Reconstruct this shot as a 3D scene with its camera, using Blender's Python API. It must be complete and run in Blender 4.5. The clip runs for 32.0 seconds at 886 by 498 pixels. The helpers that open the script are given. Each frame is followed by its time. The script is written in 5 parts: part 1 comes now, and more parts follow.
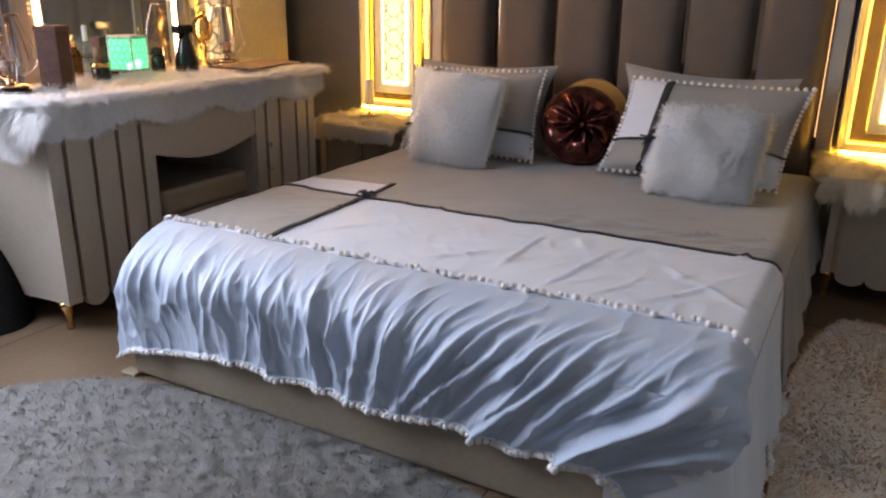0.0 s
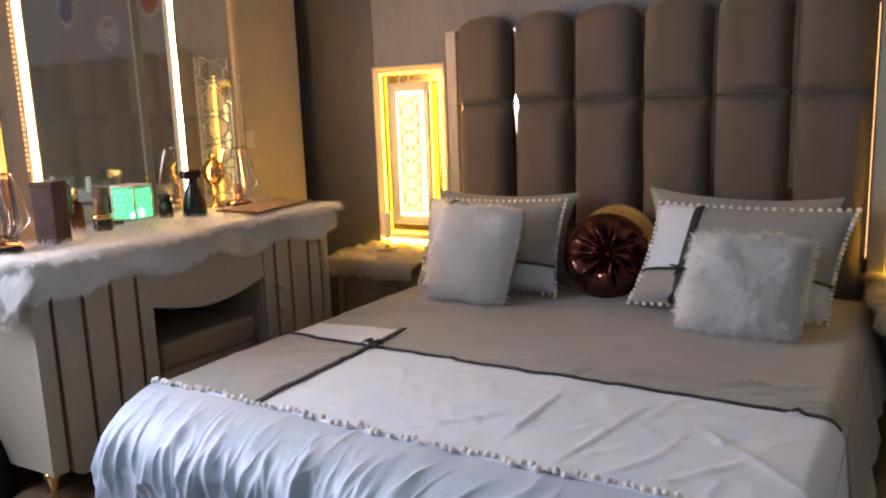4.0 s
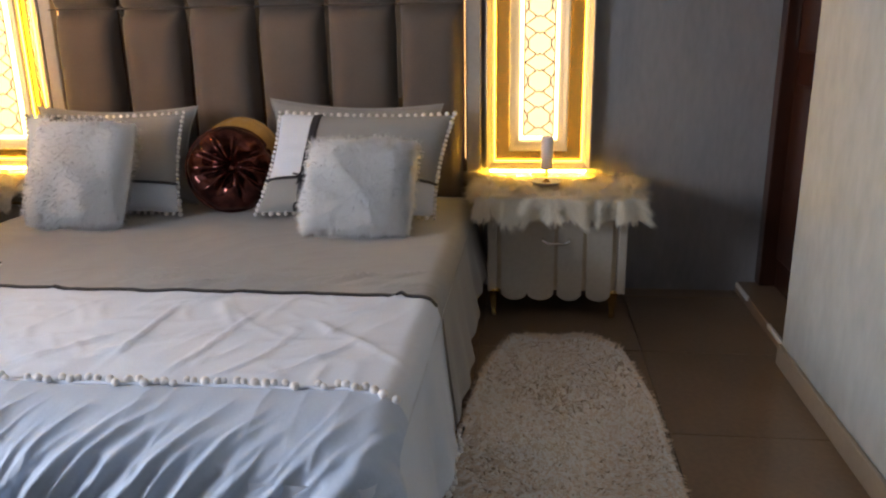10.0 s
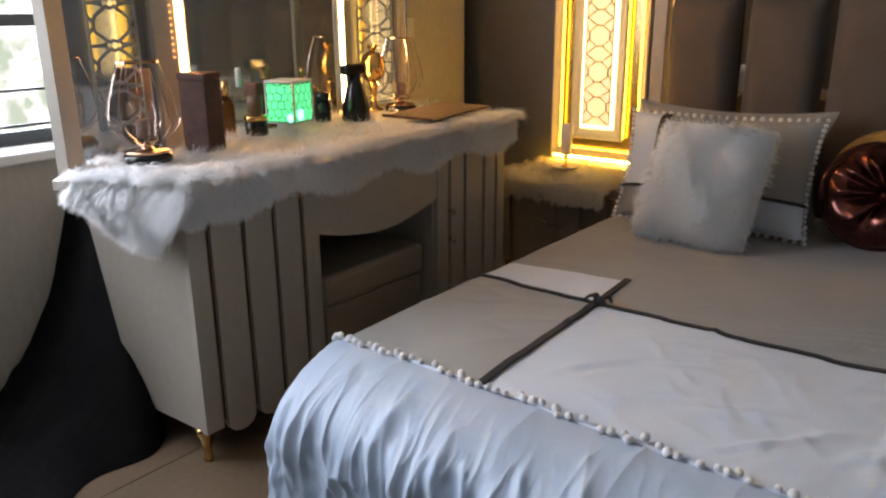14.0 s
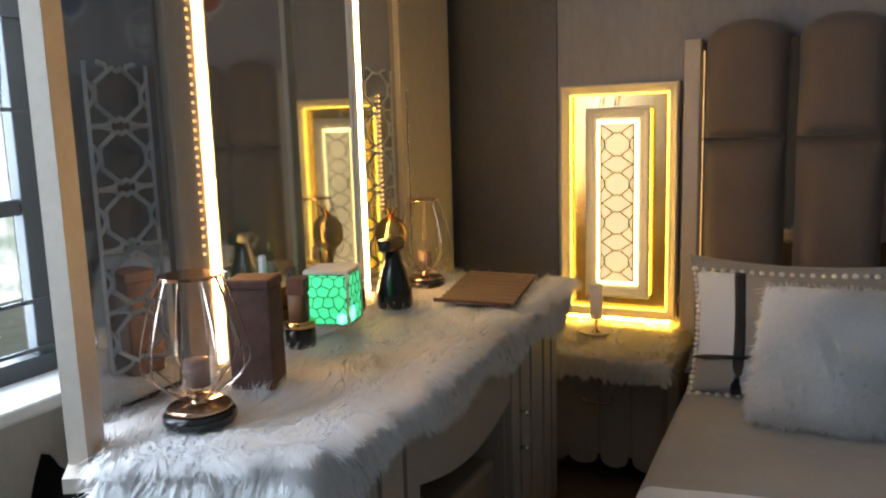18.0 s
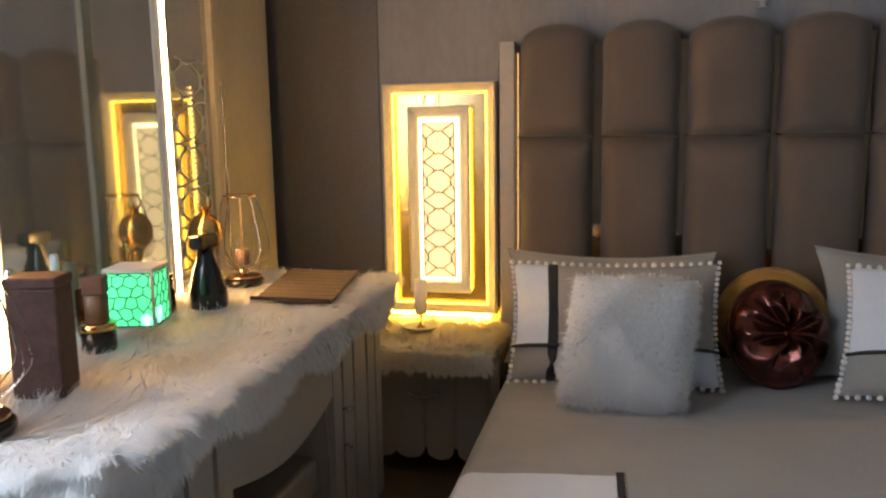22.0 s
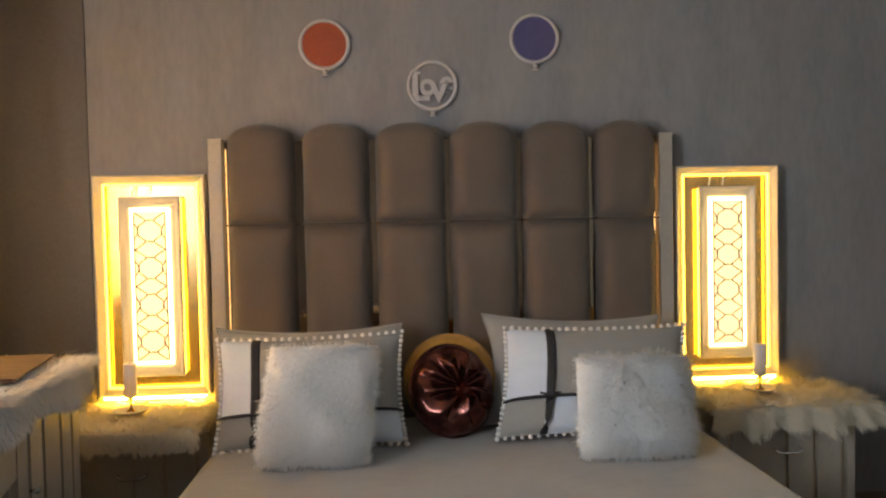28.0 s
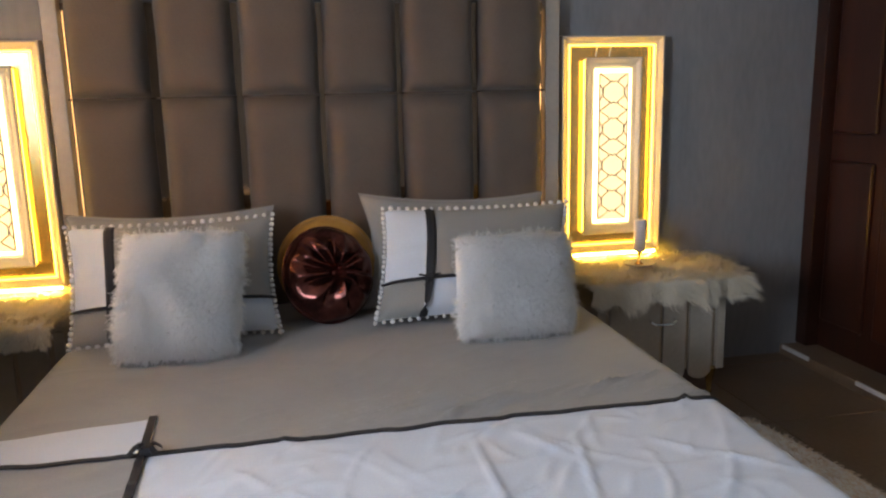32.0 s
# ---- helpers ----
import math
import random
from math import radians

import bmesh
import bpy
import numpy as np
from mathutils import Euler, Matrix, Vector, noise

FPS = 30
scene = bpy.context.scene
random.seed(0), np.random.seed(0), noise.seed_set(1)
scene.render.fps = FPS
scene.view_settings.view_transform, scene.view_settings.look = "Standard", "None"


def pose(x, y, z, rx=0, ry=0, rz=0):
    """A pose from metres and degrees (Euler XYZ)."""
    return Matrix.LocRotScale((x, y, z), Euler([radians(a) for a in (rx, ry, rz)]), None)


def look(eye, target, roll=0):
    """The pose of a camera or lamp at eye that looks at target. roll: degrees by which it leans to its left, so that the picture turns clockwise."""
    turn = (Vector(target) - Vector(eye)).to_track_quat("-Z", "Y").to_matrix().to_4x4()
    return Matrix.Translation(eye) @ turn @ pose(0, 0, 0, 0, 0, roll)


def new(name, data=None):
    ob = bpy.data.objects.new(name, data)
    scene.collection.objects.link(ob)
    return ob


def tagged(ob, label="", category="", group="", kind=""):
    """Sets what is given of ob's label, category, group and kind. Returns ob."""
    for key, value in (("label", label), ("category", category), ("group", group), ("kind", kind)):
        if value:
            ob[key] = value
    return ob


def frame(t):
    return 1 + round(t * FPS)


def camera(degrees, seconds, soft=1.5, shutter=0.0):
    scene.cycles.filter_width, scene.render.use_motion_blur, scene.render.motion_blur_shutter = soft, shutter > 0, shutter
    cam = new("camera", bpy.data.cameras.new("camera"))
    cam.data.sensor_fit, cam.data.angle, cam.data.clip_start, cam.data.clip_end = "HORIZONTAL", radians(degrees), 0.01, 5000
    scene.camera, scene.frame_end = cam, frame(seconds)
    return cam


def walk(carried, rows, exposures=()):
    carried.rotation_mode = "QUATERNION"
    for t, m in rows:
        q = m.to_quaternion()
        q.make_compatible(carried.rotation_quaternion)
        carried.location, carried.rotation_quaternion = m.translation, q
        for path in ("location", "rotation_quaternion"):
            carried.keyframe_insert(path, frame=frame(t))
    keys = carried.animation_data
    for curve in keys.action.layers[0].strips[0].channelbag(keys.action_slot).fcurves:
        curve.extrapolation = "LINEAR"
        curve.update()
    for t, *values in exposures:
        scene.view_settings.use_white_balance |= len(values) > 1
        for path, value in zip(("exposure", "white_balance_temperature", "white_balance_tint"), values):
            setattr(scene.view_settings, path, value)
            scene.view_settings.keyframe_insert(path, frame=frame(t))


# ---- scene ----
cam = camera(59.7, 32.0, soft=2.2)
EXPOSURES = [(0.0, 0.42, 6900.0, 27.0), (3.0, 0.40, 7000.0, 27.0), (6.0, 0.28, 6900.0, 24.0), (7.0, 0.46, 7600.0, 28.0), (8.0, 0.54, 7050.0, 19.0), (9.0, 0.48, 7050.0, 22.0), (11.0, 0.54, 6900.0, 24.0),
             (13.0, 0.12, 7100.0, 21.0), (14.0, -0.15, 7050.0, 21.0), (15.0, 0.05, 6900.0, 20.0), (17.5, -0.42, 6400.0, 15.0), (19.0, -0.38, 6400.0, 14.0), (20.0, -0.26, 6600.0, 15.0),
             (22.0, -0.05, 6700.0, 18.0), (23.0, -0.04, 6900.0, 17.0), (24.0, -0.02, 6800.0, 21.0), (25.0, 0.28, 7500.0, 21.0), (26.0, 0.44, 7800.0, 20.0), (28.5, 0.34, 7300.0, 17.0), (29.0, 0.36, 7300.0, 18.0), (30.0, 0.38, 6950.0, 19.0), (32.0, 0.28, 6650.0, 20.0)]
PATH = [
    (0.0, 0.02, 0.077, 1.179, 71.48, -0.76, 28.66),
    (0.5, 0.023, 0.076, 1.209, 73.81, -0.06, 27.4),
    (1.0, 0.035, 0.076, 1.223, 74.93, -0.12, 25.94),
    (1.5, 0.039, 0.075, 1.235, 75.97, 0.02, 24.36),
    (2.0, 0.033, 0.102, 1.24, 76.7, 0.49, 22.75),
    (2.5, 0.039, 0.109, 1.25, 77.44, 1.1, 22.08),
    (3.0, 0.033, 0.177, 1.246, 78.04, 1.78, 24.78),
    (3.5, 0.019, 0.284, 1.241, 79.04, 2.26, 28.73),
    (5.5, -0.082, 0.414, 1.234, 80.21, 1.28, 34.51),
    (6.0, -0.147, 0.441, 1.222, 79.39, 1.67, 28.93),
    (6.5, -0.131, 0.461, 1.259, 78.89, 1.83, 21.73),
    (7.0, -0.105, 0.468, 1.275, 79.86, 2.07, 14.97),
    (7.5, -0.058, 0.47, 1.275, 80.46, 2.84, 11.52),
    (8.0, -0.007, 0.474, 1.256, 80.9, 2.67, 8.72),
    (8.5, 0.046, 0.454, 1.234, 80.63, 2.23, 6.92),
    (9.0, 0.085, 0.424, 1.214, 78.98, 1.47, 6.3),
    (9.5, 0.116, 0.403, 1.193, 76.05, 1.14, 6.42),
    (10.0, 0.137, 0.394, 1.171, 73.73, 0.84, 6.51),
    (10.5, 0.148, 0.401, 1.157, 71.66, 0.57, 6.5),
    (11.0, 0.125, 0.398, 1.165, 70.43, 0.09, 6.73),
    (11.5, 0.046, 0.422, 1.171, 69.68, 0.31, 13.27),
    (12.0, -0.086, 0.45, 1.189, 69.69, 0.75, 20.2),
    (12.5, -0.233, 0.443, 1.184, 70.24, 1.21, 25.3),
    (13.0, -0.395, 0.451, 1.168, 70.64, 0.38, 34.31),
    (13.5, -0.581, 0.511, 1.194, 71.04, 0.66, 37.56),
    (14.0, -0.678, 0.608, 1.209, 72.62, 0.48, 38.17),
    (14.5, -0.792, 0.655, 1.233, 75.52, 0.42, 32.43),
    (15.0, -0.965, 0.656, 1.235, 76.85, 0.58, 30.83),
    (15.5, -1.13, 0.642, 1.245, 77.38, 0.2, 30.78),
    (17.5, -1.56, 0.721, 1.308, 80.82, 1.48, 27.17),
    (18.0, -1.604, 0.738, 1.317, 81.17, 1.67, 25.28),
    (18.2, -1.604, 0.743, 1.317, 81.19, 1.68, 24.96),
    (19.0, -1.652, 0.736, 1.299, 81.23, 1.19, 22.05),
    (20.5, -1.638, 0.77, 1.304, 81.42, -0.09, 18.43),
    (21.0, -1.612, 0.769, 1.292, 81.48, -0.05, 17.24),
    (21.5, -1.589, 0.781, 1.289, 81.37, 0.1, 15.98),
    (22.0, -1.563, 0.765, 1.287, 81.23, 0.89, 13.2),
    (22.5, -1.55, 0.751, 1.269, 81.01, 1.4, 10.56),
    (23.0, -1.53, 0.729, 1.246, 80.21, 0.99, 6.97),
    (23.5, -1.488, 0.67, 1.235, 78.11, 0.34, 4.14),
    (24.0, -1.44, 0.625, 1.235, 77.2, -0.2, 2.33),
    (24.5, -1.365, 0.563, 1.275, 79.34, -0.88, -0.71),
    (25.0, -1.308, 0.5, 1.276, 81.02, -1.19, -2.16),
    (25.5, -1.279, 0.453, 1.291, 84.43, -1.06, -3.14),
    (26.0, -1.27, 0.45, 1.309, 89.26, -0.1, -4.01),
    (26.5, -1.263, 0.458, 1.318, 89.94, -0.17, -4.41),
    (28.5, -1.311, 0.525, 1.235, 87.22, 1.45, -3.62),
    (29.0, -1.37, 0.567, 1.239, 86.47, 1.4, -3.94),
    (29.5, -1.413, 0.595, 1.242, 84.93, 1.25, -6.94),
    (30.0, -1.437, 0.604, 1.227, 82.5, 1.37, -8.04),
    (30.5, -1.442, 0.624, 1.232, 81.31, 1.58, -8.82),
    (31.0, -1.368, 0.643, 1.235, 80.39, 1.55, -9.34),
    (31.5, -1.266, 0.645, 1.229, 79.51, 1.32, -10.47),
    (32.0, -1.175, 0.638, 1.232, 78.9, 1.28, -11.03),
]
walk(cam, [(t, pose(x, y, z, rx, ry, rz)) for t, x, y, z, rx, ry, rz in PATH], EXPOSURES)

# world: pale overcast sky outside the window
world = bpy.data.worlds.new("sky")
scene.world = world
world.use_nodes = True
wn = world.node_tree
sky = wn.nodes.new("ShaderNodeTexSky")
sky.sky_type, sky.sun_disc = "NISHITA", False
sky.sun_elevation, sky.sun_rotation = radians(40), radians(250)
wn.nodes["Background"].inputs["Strength"].default_value = 0.12
wn.links.new(sky.outputs["Color"], wn.nodes["Background"].inputs["Color"])


def area(name, place, target, sx, sy, watts, colour):
    lamp = bpy.data.lights.new(name, "AREA")
    lamp.shape, lamp.size, lamp.size_y, lamp.energy, lamp.color = "RECTANGLE", sx, sy, watts, colour
    ob = new(name, lamp)
    ob.matrix_world = look(place, target)
    return ob


# daylight that comes in through the window of the left wall
WIN_Y0, WIN_Y1, WIN_Z0, WIN_Z1 = 0.30, 1.83, 0.835, 2.05
area("window_daylight", (-3.02, 1.06, 1.44), (0.0, 1.25, 1.05), 1.48, 1.18, 95.0, (0.68, 0.84, 1.0))


# ---- materials ----
def material(name, c1, c2=None, rough=0.6, metal=0.0, scale=6.0, stretch=(1, 1, 1), bump=0.0, fine=60.0, vary=0.0,
             sheen=0.0, coat=0.0):
    """Two-scale procedural surface: broad stains and fine grain."""
    m = bpy.data.materials.new(name)
    m.use_nodes = True
    t, p = m.node_tree, m.node_tree.nodes["Principled BSDF"]
    c2 = c2 or tuple(v * 0.82 for v in c1)
    co = t.nodes.new("ShaderNodeTexCoord")
    mp = t.nodes.new("ShaderNodeMapping")
    mp.inputs["Scale"].default_value = stretch
    t.links.new(co.outputs["Object"], mp.inputs["Vector"])
    n1, n2 = t.nodes.new("ShaderNodeTexNoise"), t.nodes.new("ShaderNodeTexNoise")
    for n, s, d in ((n1, scale, 4.0), (n2, fine, 3.0)):
        n.inputs["Scale"].default_value, n.inputs["Detail"].default_value = s, d
        t.links.new(mp.outputs["Vector"], n.inputs["Vector"])
    add = t.nodes.new("ShaderNodeMath")
    add.operation = "MULTIPLY_ADD"
    add.inputs[1].default_value = 0.45
    t.links.new(n2.outputs["Fac"], add.inputs[0])
    half = t.nodes.new("ShaderNodeMath")
    half.operation = "MULTIPLY"
    half.inputs[1].default_value = 0.55
    t.links.new(n1.outputs["Fac"], half.inputs[0])
    t.links.new(half.outputs[0], add.inputs[2])
    ramp = t.nodes.new("ShaderNodeValToRGB")
    ramp.color_ramp.elements[0].position, ramp.color_ramp.elements[1].position = 0.32, 0.68
    ramp.color_ramp.elements[0].color, ramp.color_ramp.elements[1].color = (*c2, 1), (*c1, 1)
    t.links.new(add.outputs[0], ramp.inputs["Fac"])
    colour = ramp.outputs["Color"]
    if vary:
        info = t.nodes.new("ShaderNodeObjectInfo")
        hsv = t.nodes.new("ShaderNodeHueSaturation")
        span = t.nodes.new("ShaderNodeMapRange")
        span.inputs["To Min"].default_value, span.inputs["To Max"].default_value = 1 - vary, 1 + vary
        t.links.new(info.outputs["Random"], span.inputs["Value"])
        t.links.new(span.outputs["Result"], hsv.inputs["Value"])
        t.links.new(colour, hsv.inputs["Color"])
        colour = hsv.outputs["Color"]
    t.links.new(colour, p.inputs["Base Color"])
    p.inputs["Roughness"].default_value, p.inputs["Metallic"].default_value = rough, metal
    p.inputs["Sheen Weight"].default_value, p.inputs["Coat Weight"].default_value = sheen, coat
    if bump:
        b = t.nodes.new("ShaderNodeBump")
        b.inputs["Strength"].default_value, b.inputs["Distance"].default_value = bump, 0.004
        t.links.new(add.outputs[0], b.inputs["Height"])
        t.links.new(b.outputs["Normal"], p.inputs["Normal"])
    return m


def strand_material(name, c1, c2):
    """Fur fibres: tone differs from fibre to fibre, and light passes through them."""
    m = bpy.data.materials.new(name)
    m.use_nodes = True
    t, p = m.node_tree, m.node_tree.nodes["Principled BSDF"]
    geo, ramp = t.nodes.new("ShaderNodeNewGeometry"), t.nodes.new("ShaderNodeValToRGB")
    ramp.color_ramp.elements[0].color, ramp.color_ramp.elements[1].color = (*c2, 1), (*c1, 1)
    t.links.new(geo.outputs["Random Per Island"], ramp.inputs["Fac"])
    t.links.new(ramp.outputs["Color"], p.inputs["Base Color"])
    p.inputs["Roughness"].default_value = 0.7
    thin, mix = t.nodes.new("ShaderNodeBsdfTranslucent"), t.nodes.new("ShaderNodeMixShader")
    t.links.new(ramp.outputs["Color"], thin.inputs["Color"])
    mix.inputs["Fac"].default_value = 0.36
    t.links.new(p.outputs["BSDF"], mix.inputs[1])
    t.links.new(thin.outputs["BSDF"], mix.inputs[2])
    t.links.new(mix.outputs["Shader"], t.nodes["Material Output"].inputs["Surface"])
    return m


def glow(name, colour, strength):
    m = bpy.data.materials.new(name)
    m.use_nodes = True
    p = m.node_tree.nodes["Principled BSDF"]
    p.inputs["Base Color"].default_value = (*colour, 1)
    p.inputs["Emission Color"].default_value = (*colour, 1)
    p.inputs["Emission Strength"].default_value = strength
    return m


def mirror(name, colour, rough=0.03):
    m = bpy.data.materials.new(name)
    m.use_nodes = True
    p = m.node_tree.nodes["Principled BSDF"]
    p.inputs["Base Color"].default_value = (*colour, 1)
    p.inputs["Metallic"].default_value, p.inputs["Roughness"].default_value = 1.0, rough
    return m


def glare_mirror(name, colour, rough, glare, share):
    """A mirror under a pale diffuse veil, patchy, that imitates lamp and window glare."""
    m = mirror(name, colour, rough)
    t, p = m.node_tree, m.node_tree.nodes["Principled BSDF"]
    veil, mix, patches, span = t.nodes.new("ShaderNodeBsdfDiffuse"), t.nodes.new("ShaderNodeMixShader"), t.nodes.new("ShaderNodeTexNoise"), t.nodes.new("ShaderNodeMapRange")
    veil.inputs["Color"].default_value = (*glare, 1)
    patches.inputs["Scale"].default_value, patches.inputs["Detail"].default_value = 5.0, 5.0
    span.inputs["To Min"].default_value, span.inputs["To Max"].default_value = share * 0.6, share * 1.4
    t.links.new(patches.outputs["Fac"], span.inputs["Value"])
    t.links.new(span.outputs["Result"], mix.inputs["Fac"])
    t.links.new(p.outputs["BSDF"], mix.inputs[1])
    t.links.new(veil.outputs["BSDF"], mix.inputs[2])
    t.links.new(mix.outputs["Shader"], t.nodes["Material Output"].inputs["Surface"])
    return m


def glass(name, colour=(1, 1, 1), gloss=0.03):
    """Thin clear glass: lets light through, with a little reflection."""
    m = bpy.data.materials.new(name)
    m.use_nodes = True
    t = m.node_tree
    clear, shine, mix = t.nodes.new("ShaderNodeBsdfTransparent"), t.nodes.new("ShaderNodeBsdfGlossy"), t.nodes.new("ShaderNodeMixShader")
    clear.inputs["Color"].default_value = (*colour, 1)
    shine.inputs["Roughness"].default_value = 0.03
    mix.inputs["Fac"].default_value = gloss
    t.links.new(clear.outputs["BSDF"], mix.inputs[1])
    t.links.new(shine.outputs["BSDF"], mix.inputs[2])
    t.links.new(mix.outputs["Shader"], t.nodes["Material Output"].inputs["Surface"])
    return m


WALLPAPER = material("grey_wallpaper", (0.268, 0.264, 0.270), (0.206, 0.205, 0.215), 0.75, scale=3.4, stretch=(2.6, 2.6, 0.75), bump=0.16, fine=17)
DARK_WALL = material("dark_grey_wall", (0.135, 0.13, 0.13), (0.10, 0.098, 0.10), 0.7, scale=2, bump=0.1)
WARM_PAINT = material("beige_paint", (0.50, 0.45, 0.38), (0.40, 0.36, 0.30), 0.7, scale=2.5, stretch=(1, 1, 0.4), bump=0.15)
CEILING = material("ceiling_paint", (0.50, 0.48, 0.46), (0.45, 0.43, 0.41), 0.9)
PLAIN_WALL = material("plain_wall_paint", (0.20, 0.19, 0.18), (0.16, 0.15, 0.14), 0.85)
TILE = material("beige_floor_tile", (0.215, 0.145, 0.092), (0.145, 0.095, 0.058), 0.28, scale=3, bump=0.03, vary=0.06)
MOTTLED = material("mottled_grey_paint", (0.41, 0.445, 0.435), (0.315, 0.345, 0.34), 0.7, scale=5.0, stretch=(1, 1.5, 0.7), bump=0.12, fine=18)
GROUT = material("grout", (0.16, 0.13, 0.10), None, 0.9)
MAHOGANY = material("mahogany", (0.052, 0.015, 0.007), (0.016, 0.006, 0.004), 0.28, scale=3.0, stretch=(5, 5, 0.5), bump=0.1, coat=0.3)
CREAM = material("cream_lacquer", (0.45, 0.395, 0.325), (0.385, 0.335, 0.275), 0.4, scale=3, bump=0.04)
CREAM_FRAME = material("cream_frame_paint", (0.68, 0.60, 0.48), (0.58, 0.51, 0.41), 0.45, scale=5, bump=0.04)
BROWN_GROOVE = material("bronze_groove", (0.20, 0.115, 0.055), (0.10, 0.055, 0.03), 0.35, metal=0.6, scale=12)
NIGHT_GROOVE = material("golden_groove", (0.44, 0.35, 0.25), (0.36, 0.28, 0.19), 0.5, metal=0.1, scale=12)
GOLD = material("gold_metal", (0.75, 0.50, 0.20), (0.55, 0.34, 0.12), 0.22, metal=1.0, scale=10)
ROSE_GOLD = material("rose_gold_wire", (0.70, 0.45, 0.30), (0.55, 0.33, 0.20), 0.18, metal=1.0)
PALE_WIRE = material("pale_rose_wire", (0.82, 0.70, 0.62), (0.70, 0.56, 0.46), 0.15, metal=1.0)
DARK_WAX = material("rosy_brown_wax", (0.22, 0.125, 0.09), (0.16, 0.09, 0.065), 0.5)
CHROME = material("chrome", (0.8, 0.8, 0.8), (0.7, 0.7, 0.7), 0.12, metal=1.0)
VELVET = material("taupe_velvet", (0.124, 0.098, 0.080), (0.092, 0.072, 0.059), 0.85, scale=5, bump=0.15, fine=240, sheen=0.22)
PIPING = material("taupe_piping", (0.10, 0.08, 0.065), None, 0.8)
BOARD = material("headboard_panel", (0.10, 0.07, 0.05), None, 0.6)
BRONZE_MIRROR = material("bronze_mirror", (0.53, 0.39, 0.19), (0.46, 0.34, 0.16), 0.20, metal=0.80, scale=6)
STRIP_MIRROR = mirror("bronze_strip_mirror", (0.55, 0.42, 0.30))
# glare over both mirrors is put in as a pale diffuse colour
MIRROR = glare_mirror("mirror_glass", (0.66, 0.69, 0.68), 0.05, (0.34, 0.34, 0.31), 0.30)
SMOKED = glare_mirror("smoked_mirror", (0.62, 0.66, 0.68), 0.05, (0.17, 0.20, 0.225), 0.42)
ETCHED = material("etched_lattice", (0.42, 0.43, 0.43), (0.34, 0.35, 0.355), 0.6)
GREY_CLOTH = material("grey_cotton", (0.305, 0.30, 0.285), (0.255, 0.25, 0.24), 0.8, scale=4, bump=0.2, fine=180, sheen=0.15)
# white cotton with the blue of the window light put into its colour
WHITE_CLOTH = material("white_cotton_daylit", (0.635, 0.69, 0.77), (0.56, 0.61, 0.69), 0.75, scale=4, bump=0.2, fine=180, sheen=0.15)
# the frill's white, darker and bluer: shade at the foot end is in the colour
FRILL_CLOTH = material("white_satin_shaded", (0.435, 0.515, 0.625), (0.375, 0.45, 0.56), 0.55, scale=4, bump=0.15, fine=150, sheen=0.2)
BLACK_RIBBON = material("black_ribbon", (0.022, 0.022, 0.026), (0.012, 0.012, 0.015), 0.75, fine=200, bump=0.2)
POMPOM = material("pompom_cotton", (0.80, 0.78, 0.76), (0.65, 0.63, 0.61), 0.9, scale=60, bump=0.4, vary=0.06)
BASE_VINYL = material("beige_bed_base", (0.33, 0.27, 0.20), (0.26, 0.21, 0.155), 0.55, scale=3, bump=0.08)
WHITE_FUR = strand_material("white_fur", (0.98, 0.975, 0.965), (0.90, 0.89, 0.88))
CREAM_FUR = strand_material("cream_fur", (0.96, 0.90, 0.78), (0.84, 0.77, 0.64))
SHEEP_FUR = strand_material("sheepskin_fur", (0.82, 0.70, 0.58), (0.77, 0.655, 0.54))
GREY_FUR = strand_material("grey_shag", (0.31, 0.305, 0.285), (0.20, 0.197, 0.183))
FUR_SKIN = material("fur_backing", (0.93, 0.92, 0.90), (0.86, 0.85, 0.83), 0.95, scale=30, bump=0.4)
GREY_SKIN = material("rug_backing", (0.24, 0.235, 0.23), None, 0.95, scale=30, bump=0.4)
# burgundy satin; its sheen flashes and dark creases are mixed into the colour
SATIN_BROWN = material("burgundy_satin_glints", (0.24, 0.080, 0.062), (0.018, 0.006, 0.006), 0.20, metal=0.88, scale=11, bump=0.45, fine=26)
MUSTARD = material("mustard_velvet", (0.46, 0.24, 0.035), (0.34, 0.165, 0.022), 0.6, scale=8, sheen=0.3, bump=0.2)
LED = glow("warm_led", (1.0, 0.58, 0.21), 45.0)
LED_WING = glow("warm_led_wing", (1.0, 0.58, 0.18), 130.0)
FILL_UNDER = glow("yellow_fill_under", (1.0, 0.58, 0.045), 180.0)
LED_DIM = glow("warm_dim_glow", (1.0, 0.60, 0.22), 2.2)
LED_COVE = glow("warm_led_cove", (1.0, 0.62, 0.06), 9.0)
LIT_GLASS = glow("lit_amber_glass", (1.0, 0.80, 0.42), 0.95)
LIT_EDGE = glow("lit_white_edge", (1.0, 0.80, 0.32), 6.5)
ETCHED_DIM = material("etched_lattice_smoked", (0.33, 0.35, 0.36), (0.27, 0.29, 0.30), 0.6)
LEADING = material("dark_leading", (0.09, 0.075, 0.035), None, 0.6)
CUBE_GREEN = glow("green_lamp_skin", (0.05, 0.62, 0.24), 1.9)
CUBE_SPOT = glow("bright_green_bulb", (0.25, 0.95, 0.80), 3.0)
WHITE_PLASTIC = material("white_plastic", (0.62, 0.62, 0.60), None, 0.4)
BLACK_GLOSS = material("black_gloss", (0.014, 0.013, 0.013), None, 0.2)
BLACK_MATTE = material("black_matte", (0.014, 0.013, 0.013), (0.007, 0.007, 0.007), 0.95, bump=0.3)
BROWN_BOX = material("brown_card", (0.115, 0.052, 0.036), (0.055, 0.026, 0.019), 0.75, scale=22, bump=0.1)
